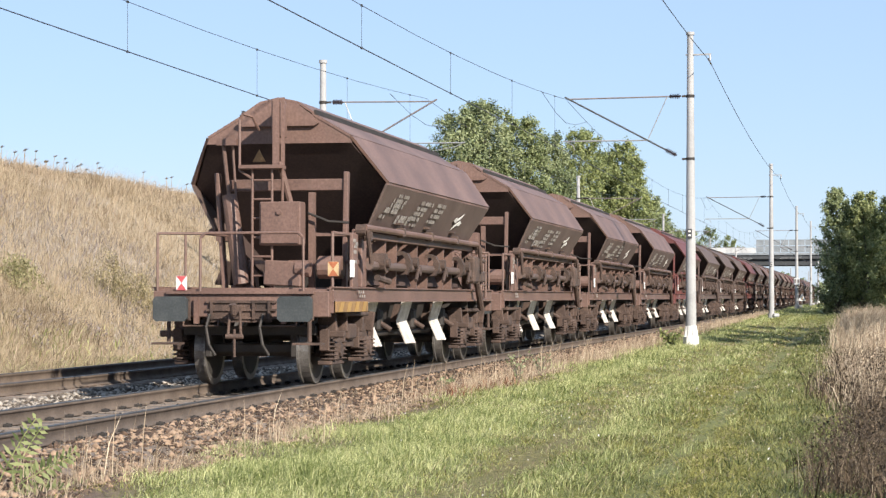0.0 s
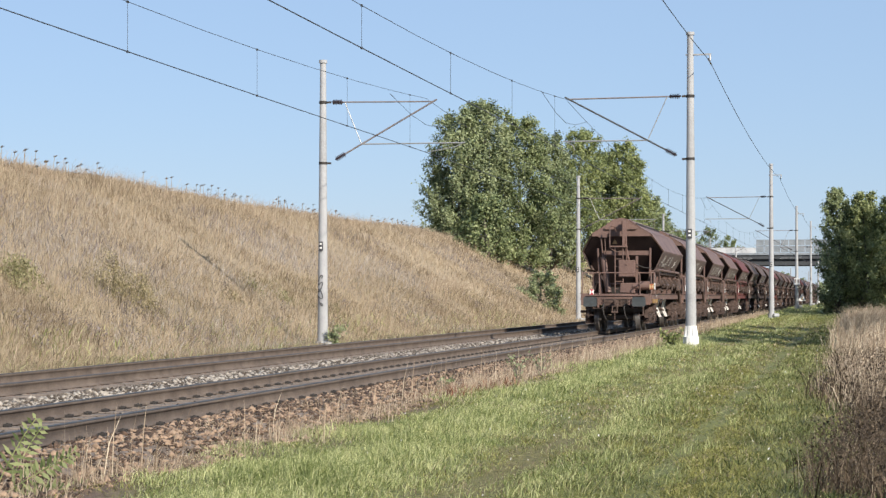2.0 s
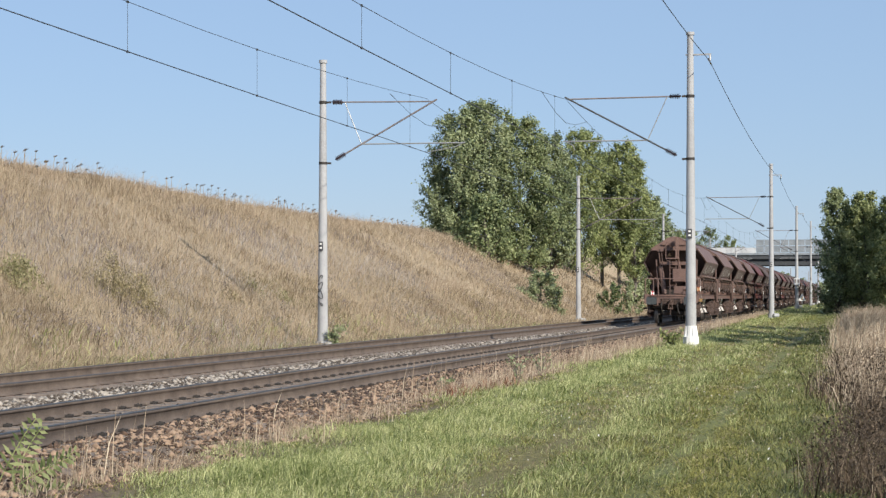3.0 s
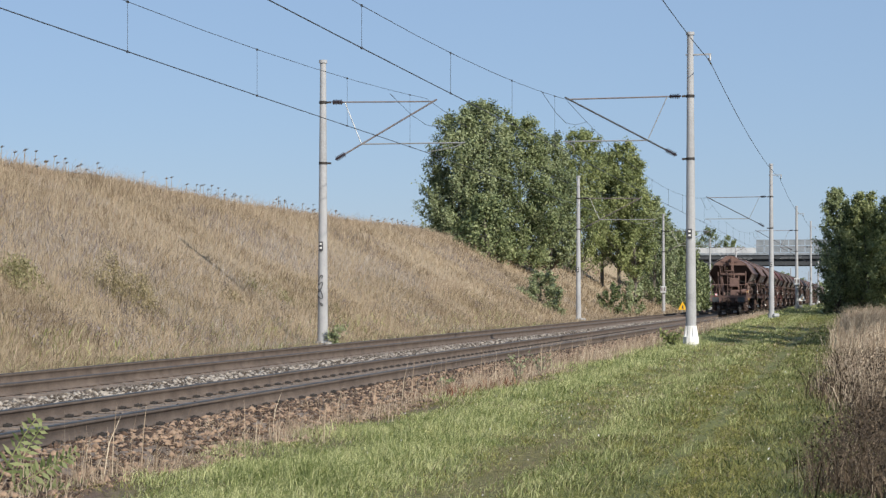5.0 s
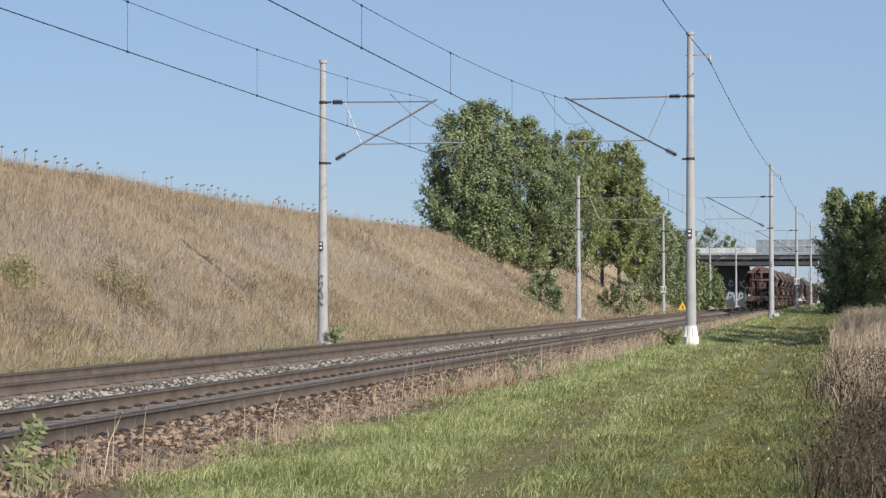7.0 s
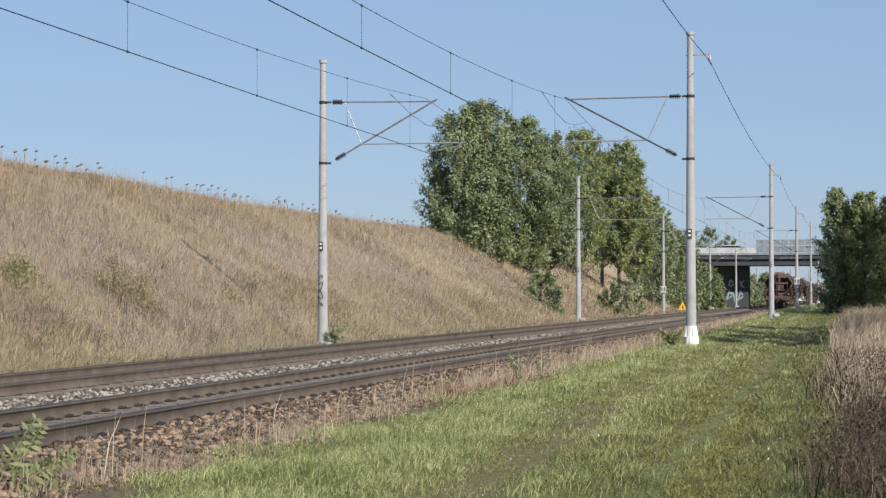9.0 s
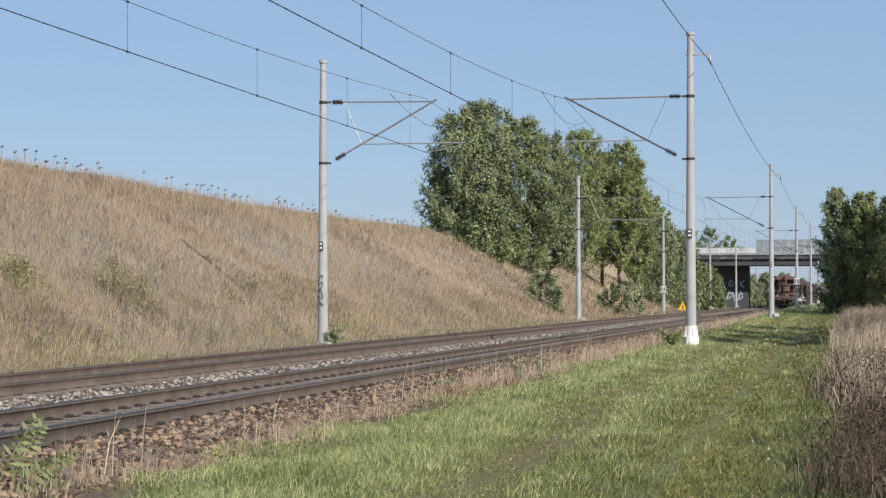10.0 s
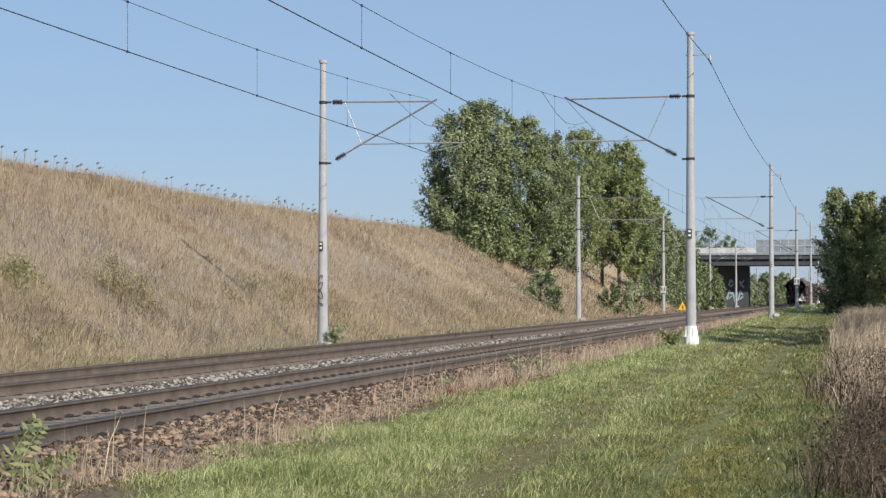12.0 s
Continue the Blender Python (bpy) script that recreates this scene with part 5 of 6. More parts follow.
# green belt before the bridge
for k, (x, y, h, rad) in enumerate(((-9.6, 205, 10.2, 2.4), (-9.0, 214, 8.6, 2.2), (-8.4, 224, 8.0, 2.0), (-9.6, 232, 8.2, 2.4), (-8.0, 240, 5.4, 1.8), (-7.9, 250, 5.2, 1.9), (-10.4, 246, 7.0, 2.2), (-8.3, 262, 5.0, 1.9), (-8.7, 275, 4.6, 1.7), (-13.5, 260, 7.8, 2.4), (-12.5, 215, 9.5, 2.6))):
    build_tree(x, y, h, rad, M["leaf_dark"] if k % 3 else M["leaf"], "dense green bush before the bridge", 30 + k, 9000, 0.17, base=-0.1, clumps=60, low=0.0, bush=True)
# trees on the field side
for k, (x, y, h, rad, mt) in enumerate(((7.8, 150, 9.0, 2.0, "leaf"), (9.7, 149, 8.5, 2.2, "leaf_light"), (12.8, 67, 8.6, 2.7, "leaf"), (14.0, 74, 8.8, 2.8, "leaf"), (12.6, 60, 7.6, 2.4, "leaf"), (15.0, 83, 9.4, 2.8, "leaf"), (11.6, 147, 8.2, 2.2, "leaf_light"), (8.8, 157, 6.4, 2.3, "leaf_dark"), (13.6, 152, 8.0, 2.4, "leaf"), (8.6, 162, 8.2, 1.9, "leaf_dark"), (10.0, 172, 8.6, 2.6, "leaf"), (15.6, 146, 8.6, 2.2, "leaf_dark"))):
    build_tree(x, y, h, rad, M[mt], "bushy green tree at the edge of the field", 50 + k, 20000, 0.125, clumps=85, low=0.0, pointed=0.0 if 2 <= k <= 5 else 0.3)
for k, (x, y, h, rad) in enumerate(((9.8, 186, 8.8, 2.8), (9.9, 203, 9.6, 3.0), (9.9, 220, 8.8, 3.2), (9.9, 236, 9.6, 3.2), (10.0, 250, 10.2, 3.2), (10.4, 263, 10.6, 3.2), (11.0, 277, 10.8, 3.2))):
    build_tree(x, y, h, rad, M["leaf_dark"], "dark green tree in the row beside the track", 60 + k, 12000, 0.19, clumps=70, low=0.0)
# taller, thinner row farther out on the field side, whose shade falls over the strip and the tracks
for k, (x, y, h) in enumerate(((14.7, 131, 12.6), (14.9, 140, 13.4), (15.1, 150, 13.0), (15.3, 161, 13.6), (15.6, 173, 13.4))):
    build_tree(x, y, h, 2.4, M["leaf"], "tall thin green tree beyond the edge of the field", 70 + k, 7500, 0.19, clumps=70, low=0.1)
# crowns beyond the bridge
for k, (x, y, h, rad) in enumerate(((-20.5, 400, 14.8, 3.6), (-17.0, 405, 15.4, 3.6), (-13.5, 412, 13.6, 3.2), (-24, 410, 14, 4), (-7.2, 350, 5.5, 2.2), (-5.6, 375, 6.0, 2.4), (-5.2, 400, 6.0, 2.6), (-3.6, 430, 6.5, 2.6), (-1.6, 470, 6.0, 3.0), (2.5, 560, 5.5, 3.0), (-10, 370, 7, 3))):
    build_tree(x, y, h, rad, M["leaf_dark"] if k < 4 else M["leaf"], "green tree beyond the bridge", 80 + k, 7000, 0.22, clumps=50, low=0.0, base=-0.3)


# ---- loose stones, grass and weeds ----
def pebbles(name, x0, x1, y0, y1, per_m2, size, material, label, flat=0.6, zoff=0.0, surf=None):
    n = int((x1 - x0) * (y1 - y0) * per_m2)
    x, y = rng.uniform(x0, x1, n), rng.uniform(y0, y1, n)
    xx = x + bend(y)
    z = surf(x, y) + zoff
    base = np.array([(1, 0, 0), (-1, 0, 0), (0, 1, 0), (0, -1, 0), (0, 0, 1), (0, 0, -1)], float)
    tri = np.array([(0, 2, 4), (2, 1, 4), (1, 3, 4), (3, 0, 4), (2, 0, 5), (1, 2, 5), (3, 1, 5), (0, 3, 5)])
    s = size * (0.45 + 1.5 * rng.uniform(0, 1, (n, 1, 1)) ** 2.2)
    p = base[None] * rng.uniform(0.6, 1.2, (n, 6, 3)) + rng.normal(0, 0.25, (n, 6, 3))
    a = rng.uniform(0, 6.28, n)
    ca, sa = np.cos(a)[:, None], np.sin(a)[:, None]
    q = np.stack([p[..., 0] * ca - p[..., 1] * sa, p[..., 0] * sa + p[..., 1] * ca, p[..., 2] * flat], 2) * s
    v = q + np.stack([xx, y, z], 1)[:, None, :]
    t = (np.arange(n)[:, None, None] * 6 + tri[None]).reshape(-1, 3)
    return mesh_np(name, v.reshape(-1, 3), t, material, label, "stones")


def bed(x, y):
    on_bed = np.interp(x, [-6.95, -6.1, -5.6, -3.0, -2.6, -1.75, -1.35, 1.35, 1.7, 2.35, 2.6], [-0.46, -0.2, -0.185, -0.185, -0.24, -0.24, -0.185, -0.185, -0.2, -0.38, -0.33])
    return np.where(np.asarray(x) > 1.9, np.maximum(on_bed, gz(x + bend(y), y) - 0.01), on_bed)


pebbles("ballast_stones", -2.95, -1.4, 20, 62, 260, 0.04, M["stone"], "loose grey and tan crushed stones between the tracks", zoff=0.005, surf=bed)
pebbles("ballast_stones", -2.95, -1.4, 62, 130, 120, 0.045, M["stone"], "loose grey and tan crushed stones between the tracks", zoff=0.01, surf=bed)
pebbles("ballast_stones", 0.85, 2.6, 13, 45, 210, 0.034, M["stone_brown"], "rust-brown crushed stones on the shoulder of the track", zoff=0.01, surf=bed)
pebbles("ballast_stones", 0.85, 2.3, 45, 110, 110, 0.045, M["stone_brown"], "rust-brown crushed stones on the shoulder of the track", zoff=0.01, surf=bed)
# these stones have the train's shade painted in and keep it when uncovered
pebbles("ballast_stones", -0.7, 0.7, 14, 70, 170, 0.032, M["stone_dark"], "brown crushed stones between the rails, darkened like the shade under wagons", zoff=-0.02, surf=bed)
pebbles("ballast_stones", -6.6, -3.6, 25, 80, 80, 0.035, M["stone_brown"], "rust-brown crushed stones under the farther track", zoff=-0.01, surf=bed)


def blades(name, x, y, h, w, material, label, lean=0.35, droop=0.25, category="grass", z=None, wind=(0.15, 0.0), parent=None):
    """Tapered bent blades standing on the ground at the given places."""
    n = len(x)
    z = gz(x, y) - 0.02 if z is None else z
    a = rng.uniform(0, 6.283, n)
    # faces turned mostly across the view
    wd = np.stack([np.cos(a), np.sin(a) * 0.5, np.zeros(n)], 1) * (w * rng.uniform(0.6, 1.3, n))[:, None] * 0.5
    hh = h * rng.uniform(0.55, 1.25, n)
    d = rng.normal(0, lean, (n, 2)) + np.array(wind)
    up1 = np.stack([d[:, 0] * hh * 0.35, d[:, 1] * hh * 0.35, hh * 0.55], 1)
    up2 = np.stack([d[:, 0] * hh * (1 + droop), d[:, 1] * hh * (1 + droop), hh * (1 - droop * np.abs(d).sum(1) * 0.5)], 1)
    p = np.stack([x, y, z], 1)
    v = np.stack([p - wd, p + wd, p + up1 - wd * 0.75, p + up1 + wd * 0.75, p + up2], 1).reshape(-1, 3)
    i = np.arange(n)[:, None] * 5
    t = np.concatenate([i + np.array([0, 1, 3]), i + np.array([0, 3, 2]), i + np.array([2, 3, 4])])
    return mesh_np(name, v, t, material, label, category, parent=parent)


def scatter(x0, x1, y0, y1, per_m2, keep=None):
    n = int((x1 - x0) * (y1 - y0) * per_m2)
    x, y = rng.uniform(x0, x1, n), rng.uniform(y0, y1, n)
    if keep is not None:
        k = rng.uniform(0, 1, n) < keep(x, y)
        x, y = x[k], y[k]
    return x + bend(y), y


def patch(x, y, s=1.0, shift=0.0):
    v = np.sin(x * 1.7 * s + shift + np.sin(y * 0.9 * s)) + np.sin(y * 1.3 * s + 1.7 * np.sin(x * 0.8 * s + shift)) + 0.7 * np.sin(x * 4.1 * s - y * 2.9 * s)
    return np.clip(0.5 + 0.28 * v, 0, 1)


def drift(y):
    """How the worn wheel tracks swing towards the railway with distance."""
    return -0.8 * sm(15, 32, y)


def lawn(x, y):
    """Where the green turf stands: thin on the two worn wheel tracks and towards both edges."""
    e = 2.45 + 0.35 * np.sin(y * 0.55) + 0.25 * np.sin(y * 1.9)
    track = 1 - 0.75 * np.exp(-((x - 5.3 - drift(y) - 0.1 * np.sin(y * 0.3)) / 0.42) ** 2) - 0.75 * np.exp(-((x - 7.1 - drift(y)) / 0.38) ** 2)
    return sm(0, 0.35, x - e) * (1 - sm(7.4, 8.3, x + 0.25 * np.sin(y * 0.8))) * track * (0.3 + 0.7 * patch(x, y, 1.3) * (0.4 + 0.6 * patch(x, y, 0.45, 3.3)))


def tall(x, y):
    return (0.45 + 0.6 * patch(x, y, 0.7, 2.0) + 0.6 * patch(x, y, 2.1, 0.4) ** 2) * (1 - 0.5 * np.exp(-((x - 5.3 - drift(y)) / 0.5) ** 2) - 0.5 * np.exp(-((x - 7.1 - drift(y)) / 0.4) ** 2))


GREEN = "short sunlit green grass with yellowish tufts"
for (y0, y1, d, h, w) in ((13, 24, 1700, 0.12, 0.0065), (24, 42, 760, 0.13, 0.010), (42, 75, 280, 0.15, 0.017), (75, 140, 90, 0.14, 0.03), (140, 290, 22, 0.18, 0.06)):
    x, y = scatter(1.9, 8.4, y0, y1, d, lawn)
    dark = rng.uniform(0, 1, len(x)) < 0.92 * sm(4.9, 6.9, x - bend(y) + 0.8 * patch(x, y, 0.8, 6.0) - 0.4)
    blades("meadow_grass", x[~dark], y[~dark], (h * tall(x, y))[~dark], w, M["grass"], GREEN, lean=0.7, droop=0.5)
    blades("dark_grass", x[dark], y[dark], (0.75 * h * tall(x, y))[dark], w, M["grass_dark"], "darker green grass and herbs beside the weeds", lean=0.8, droop=0.5)
# short trodden grass over the whole strip, the wheel tracks included
for (y0, y1, d, h, w) in ((13, 24, 1500, 0.05, 0.008), (24, 42, 620, 0.06, 0.012), (42, 75, 160, 0.07, 0.02), (75, 140, 50, 0.09, 0.034)):
    x, y = scatter(2.3, 8.3, y0, y1, d, lambda x, y: 0.35 + 0.65 * patch(x, y, 2.0, 0.7))
    blades("trodden_grass", x, y, np.full(len(x), h), w, M["grass_olive"], "short trodden olive grass on the worn track", lean=1.0, droop=0.5)
for (y0, y1, d, w) in ((14, 24, 1300, 0.008), (24, 44, 600, 0.012)):
    x, y = scatter(5.4, 7.6, y0, y1, d, lambda x, y: np.exp(-((x - 7.0 - drift(y)) / 0.6) ** 2))
    blades("trodden_grass", x, y, np.full(len(x), 0.065), w, M["grass_olive"], "short trodden olive grass on the worn track", lean=0.9, droop=0.5)
# straw-coloured and brown blades among the green
for (y0, y1, d, h, w) in ((13.5, 26, 190, 0.08, 0.006), (26, 50, 80, 0.09, 0.010), (50, 110, 26, 0.11, 0.02)):
    x, y = scatter(2.0, 8.3, y0, y1, d, lambda x, y: 0.2 + 0.8 * patch(x, y, 0.9, 5.0))
    blades("withered_grass", x, y, np.full(len(x), h), w, M["straw"], "short withered blades among the green grass", lean=0.9, droop=0.5)
# taller pale tufts
tx, ty = rng.uniform(3.2, 7.4, 70), rng.uniform(15, 45, 70)
x = np.repeat(tx, 26) + rng.normal(0, 0.05, 70 * 26)
y = np.repeat(ty, 26) + rng.normal(0, 0.08, 70 * 26)
blades("grass_tufts", x, y, np.full(len(x), 0.17), 0.007, M["grass"], "taller tufts standing out of the grass", lean=0.4, droop=0.4)
# white clover heads and fallen scraps
x, y = scatter(2.8, 7.8, 15, 60, 1.3, lambda x, y: patch(x, y, 0.8, 1.0))
blades("white_clover", x, y, np.full(len(x), 0.022), 0.016, M["white"], "tiny white flower heads in the grass", lean=0.3, category="flowers", z=gz(x, y) + 0.07)
# litter of dry grass on the stones
x, y = scatter(1.25, 2.6, 13, 50, 130, lambda x, y: patch(x, y, 1.4, 2.0))
blades("dry_litter", x, y, np.full(len(x), 0.11), 0.006, M["straw"], "bits of dry grass lying over the stones", lean=1.1, droop=0.6, z=bed(x, y) + 0.01)
# denser, higher turf next to the brown verge
for (y0, y1, d, h, w) in ((13.5, 28, 800, 0.15, 0.007), (28, 70, 300, 0.17, 0.013)):
    x, y = scatter(2.2, 4.6, y0, y1, d, lambda x, y: lawn(x, y) * (0.3 + 0.7 * patch(x, y, 0.6, 1.0)))
    blades("meadow_grass", x, y, h * tall(x, y), w, M["grass"], GREEN, lean=0.5, droop=0.5)
# dry verge beside the ballast
def verge(x, y):
    return (0.15 + 0.85 * patch(x, y, 1.2, 4.0) ** 1.5) * np.exp(-((x - 2.25) / 0.4) ** 2)
for (y0, y1, d, h, w) in ((13, 30, 330, 0.2, 0.005), (30, 62, 330, 0.28, 0.009), (62, 150, 90, 0.4, 0.02)):
    x, y = scatter(1.5, 3.1, y0, y1, d, verge)
    blades("dry_verge_grass", x, y, h * tall(x, y), w, M["reed"], "pale dry grass stems along the edge of the ballast", lean=0.25, droop=0.3)
x, y = scatter(1.7, 2.9, 15, 60, 2.6)
blades("dry_verge_grass", x, y, np.full(len(x), 0.58), 0.012, M["reed"], "tall thin dry stalks along the edge of the ballast", lean=0.1, droop=0.1)
sx, sy = rng.uniform(1.55, 2.5, 32), rng.uniform(15.5, 58, 32)
x = np.repeat(sx, 13) + rng.normal(0, 0.12, 32 * 13)
y = np.repeat(sy, 13) + rng.normal(0, 0.5, 32 * 13)
x = x + bend(y)
blades("dry_verge_grass", x, y, np.repeat(rng.uniform(0.35, 0.75, 32), 13), 0.0065, M["reed"], "thin upright dry stalks before the rails", lean=0.09, droop=0.1, wind=(0.03, 0))
x, y = scatter(1.6, 2.7, 29, 36, 90, lambda x, y: patch(x, y, 1.5, 1.0))
blades("red_weeds", x, y, np.full(len(x), 0.2), 0.018, M["redweed"], "low reddish autumn weeds at the ballast edge", lean=0.7)

# dry slope
def slope_keep(x, y):
    return (x < -6.9) * (0.35 + 0.65 * patch(x, y, 0.35, 0.5))
for (y0, y1, d, h, w) in ((34, 62, 330, 0.3, 0.009), (62, 100, 170, 0.34, 0.014), (100, 140, 70, 0.4, 0.026), (140, 206, 30, 0.45, 0.045)):
    x, y = scatter(-20.5, -6.9, y0, y1, d, slope_keep)
    blades("slope_grass", x, y, h * (0.6 + 0.7 * patch(x, y, 0.5, 3.0)), w, M["straw"], "dense pale straw-coloured dry grass on the slope", lean=0.6, droop=0.5)
x, y = scatter(-20.5, -7.5, 36, 150, 9, lambda x, y: patch(x, y, 0.4, 6.0))
blades("slope_grass", x, y, np.full(len(x), 0.7), 0.014, M["reed"], "pale feathery seed stalks on the slope", lean=0.25, droop=0.3)
x, y = scatter(-16, -7.2, 36, 130, 40, lambda x, y: np.clip(patch(x, y, 0.22, 1.2) * 2.2 - 1.35, 0, 1))
blades("slope_grass", x, y, np.full(len(x), 0.35), 0.018, M["tube_rust"], "dull brown withered herbs on the slope", lean=0.6)
x, y = scatter(-9.5, -6.9, 36, 110, 22, lambda x, y: patch(x, y, 0.5, 2.2))
blades("slope_grass", x, y, np.full(len(x), 0.3), 0.025, M["grass"], "green tufts at the foot of the slope", lean=0.5)

def grey_patch(x, y):
    g = np.clip(patch(x, y, 0.17, 2.6) * 2.4 - 1.5, 0, 0.6)
    for cx, cy, rx, ry in ((-13.4, 52, 1.3, 5), (-13.5, 79, 1.4, 7), (-11.6, 62, 1.0, 4), (-9.4, 57, 0.8, 7), (-12.2, 92, 1.2, 8)):
        g = g + np.exp(-((x - cx) / rx) ** 2 - ((y - cy) / ry) ** 2)
    return np.clip(g, 0, 1)


x, y = scatter(-17, -7.4, 36, 140, 55, grey_patch)
blades("slope_grass", x, y, np.full(len(x), 0.36), 0.014, M["herb"], "greyish dry herbs in patches on the slope", lean=0.5)
x, y = scatter(-12, -7.0, 36, 120, 45, lambda x, y: np.clip(patch(x, y, 0.3, 0.3) * 1.6 - 0.6, 0, 1))
blades("slope_grass", x, y, np.full(len(x), 0.32), 0.014, M["leaf_brown"], "olive brown undergrowth low on the slope", lean=0.6)
# dark seed heads along the crest
def seed_heads():
    for yc, n in ((63.5, 7), (67, 9), (70, 7), (77, 3), (83, 8), (86.5, 8), (94, 7), (98, 6), (104, 6), (118, 10), (123, 9)):
        xs = -8.3 - 1.62 * float(crest(yc)) - 0.1 + rng.normal(0, 0.5, n) - 0.3
        ys = yc + rng.uniform(-1.8, 1.8, n)
        hs = rng.uniform(0.4, 0.75, n)
        zs = gz(xs, ys)
        for x, y, h, z in zip(xs, ys, hs, zs):
            p = empty("dead_plant", pose(x, y, z), "withered plant stalk with dark seed head on the crest", "plant", "plants on the crest")
            bm = bmesh.new()
            dx = rng.normal(0.04, 0.05)
            rod(bm, (0, 0, -0.15), (dx, 0, h), 0.012, 0.007, 4)
            part("stalk", bm, M["straw"], p)
            bm = bmesh.new()
            rod(bm, (dx, 0, h - 0.02), (dx + 0.09, 0, h + 0.03), 0.018, 0.01, 6)
            rod(bm, (dx - 0.04, 0, h - 0.02), (dx + 0.03, 0, h + 0.05), 0.017, 0.01, 6)
            part("seed_head", bm, M["weed"], p)


seed_heads()

# weeds on the field side
def weedy(x, y):
    return sm(7.8, 8.35, x - 0.25 * (1 - sm(17, 27, y)) + 0.3 * np.sin(y * 0.45) + 0.2 * np.sin(y * 1.7))
for (y0, y1, d, h, w) in ((14, 26, 42, 0.42, 0.005), (26, 50, 150, 0.5, 0.009), (50, 110, 90, 0.8, 0.018)):
    x, y = scatter(7.4, 8.2 + 0.11 * y1 + 1.5, y0, y1, d, lambda x, y: weedy(x, y) * (0.3 + 0.7 * patch(x, y, 0.8, 5.0)))
    blades("field_weeds", x, y, h * (0.6 + 0.6 * patch(x, y, 0.9, 1.0)), w, M["reed"], "tall pale dry weeds at the edge of the field", lean=0.3, droop=0.3, category="weeds")
for (y0, y1, d, h, w) in ((14, 26, 470, 0.42, 0.0075), (26, 46, 170, 0.48, 0.012)):
    x, y = scatter(7.4, 8.2 + 0.11 * y1 + 1.5, y0, y1, d, lambda x, y: weedy(x, y) * patch(x, y, 0.9, 2.5))
    blades("field_weeds", x, y, h * (0.6 + 0.6 * patch(x, y, 0.9, 2.5)), w, M["weed"], "dark brown withered weeds at the edge of the field", lean=0.55, category="weeds")

x, y = scatter(6.8, 9.2, 14, 34, 480, lambda x, y: np.exp(-((x - 7.9) / 0.55) ** 2) * patch(x, y, 1.1, 3.0))
blades("field_weeds", x, y, np.full(len(x), 0.13), 0.014, M["grass_dark"], "dark green herbs along the edge of the field", lean=0.8, category="weeds")
def dead_herbs(x0, x1, y0, y1, n, h, size, mat, label):
    """Withered leaves and seed heads through the height of the weeds."""
    x, y = rng.uniform(x0, x1, n), rng.uniform(y0, y1, n)
    k = rng.uniform(0, 1, n) < weedy(x, y) * (0.25 + 0.75 * patch(x, y, 1.6, 2.0))
    x, y = x[k], y[k]
    c = np.stack([x, y, gz(x, y) + h * rng.uniform(0.05, 1, len(x)) * (0.5 + 0.5 * patch(x, y, 1.6, 2.0))], 1)
    tagged(leaf_mesh("withered_leaves", c, rng.normal(0, 0.6, c.shape), size, mat, None, rng, kind="stuff"), label, "weeds")


dead_herbs(7.5, 10.2, 14.5, 22, 29000, 0.48, 0.024, M["weed"], "dark brown withered leaves of dead weeds")
dead_herbs(7.5, 11.5, 22, 40, 14000, 0.5, 0.04, M["weed"], "dark brown withered leaves of dead weeds")
dead_herbs(7.6, 13, 30, 75, 13000, 0.75, 0.03, M["reed"], "pale dry seed heads of tall weeds")
# small pale leafy plants: in the verge and one before the track
def leafy_plant(x, y, h, n, label, mat, spread=0.16, leaf=0.045, seed=1, stems=5):
    r = np.random.default_rng(seed)
    z = float(gz(x, y))
    p = empty("leafy_weed", pose(x, y, z), label, "plant")
    bm = bmesh.new()
    cs = []
    for k in range(stems):
        a, c = r.uniform(0, 6.28), r.uniform(0.5, 1)
        tip = Vector((math.cos(a) * spread * c * 1.6, math.sin(a) * spread * c, h * r.uniform(0.7, 1.0)))
        mid = Vector((tip.x * 0.35, tip.y * 0.35, tip.z * 0.6))
        rod(bm, (0, 0, -0.08), mid, 0.008, 0.006, 5)
        rod(bm, mid, tip, 0.006, 0.003, 5)
        for j in range(n // stems):
            f = r.uniform(0.15, 1)
            q = mid.lerp(tip, f * 2 - 1) if f > 0.5 else Vector((0, 0, 0)).lerp(mid, f * 2)
            cs.append((q.x + r.normal(0, leaf), q.y + r.normal(0, leaf), q.z + r.normal(0, leaf * 0.6)))
    part("stem", bm, M["bark"], p)
    c = np.array(cs)
    leaf_mesh("leaf", c, r.normal(0, 0.4, c.shape), leaf, mat, p, r, kind="stuff")


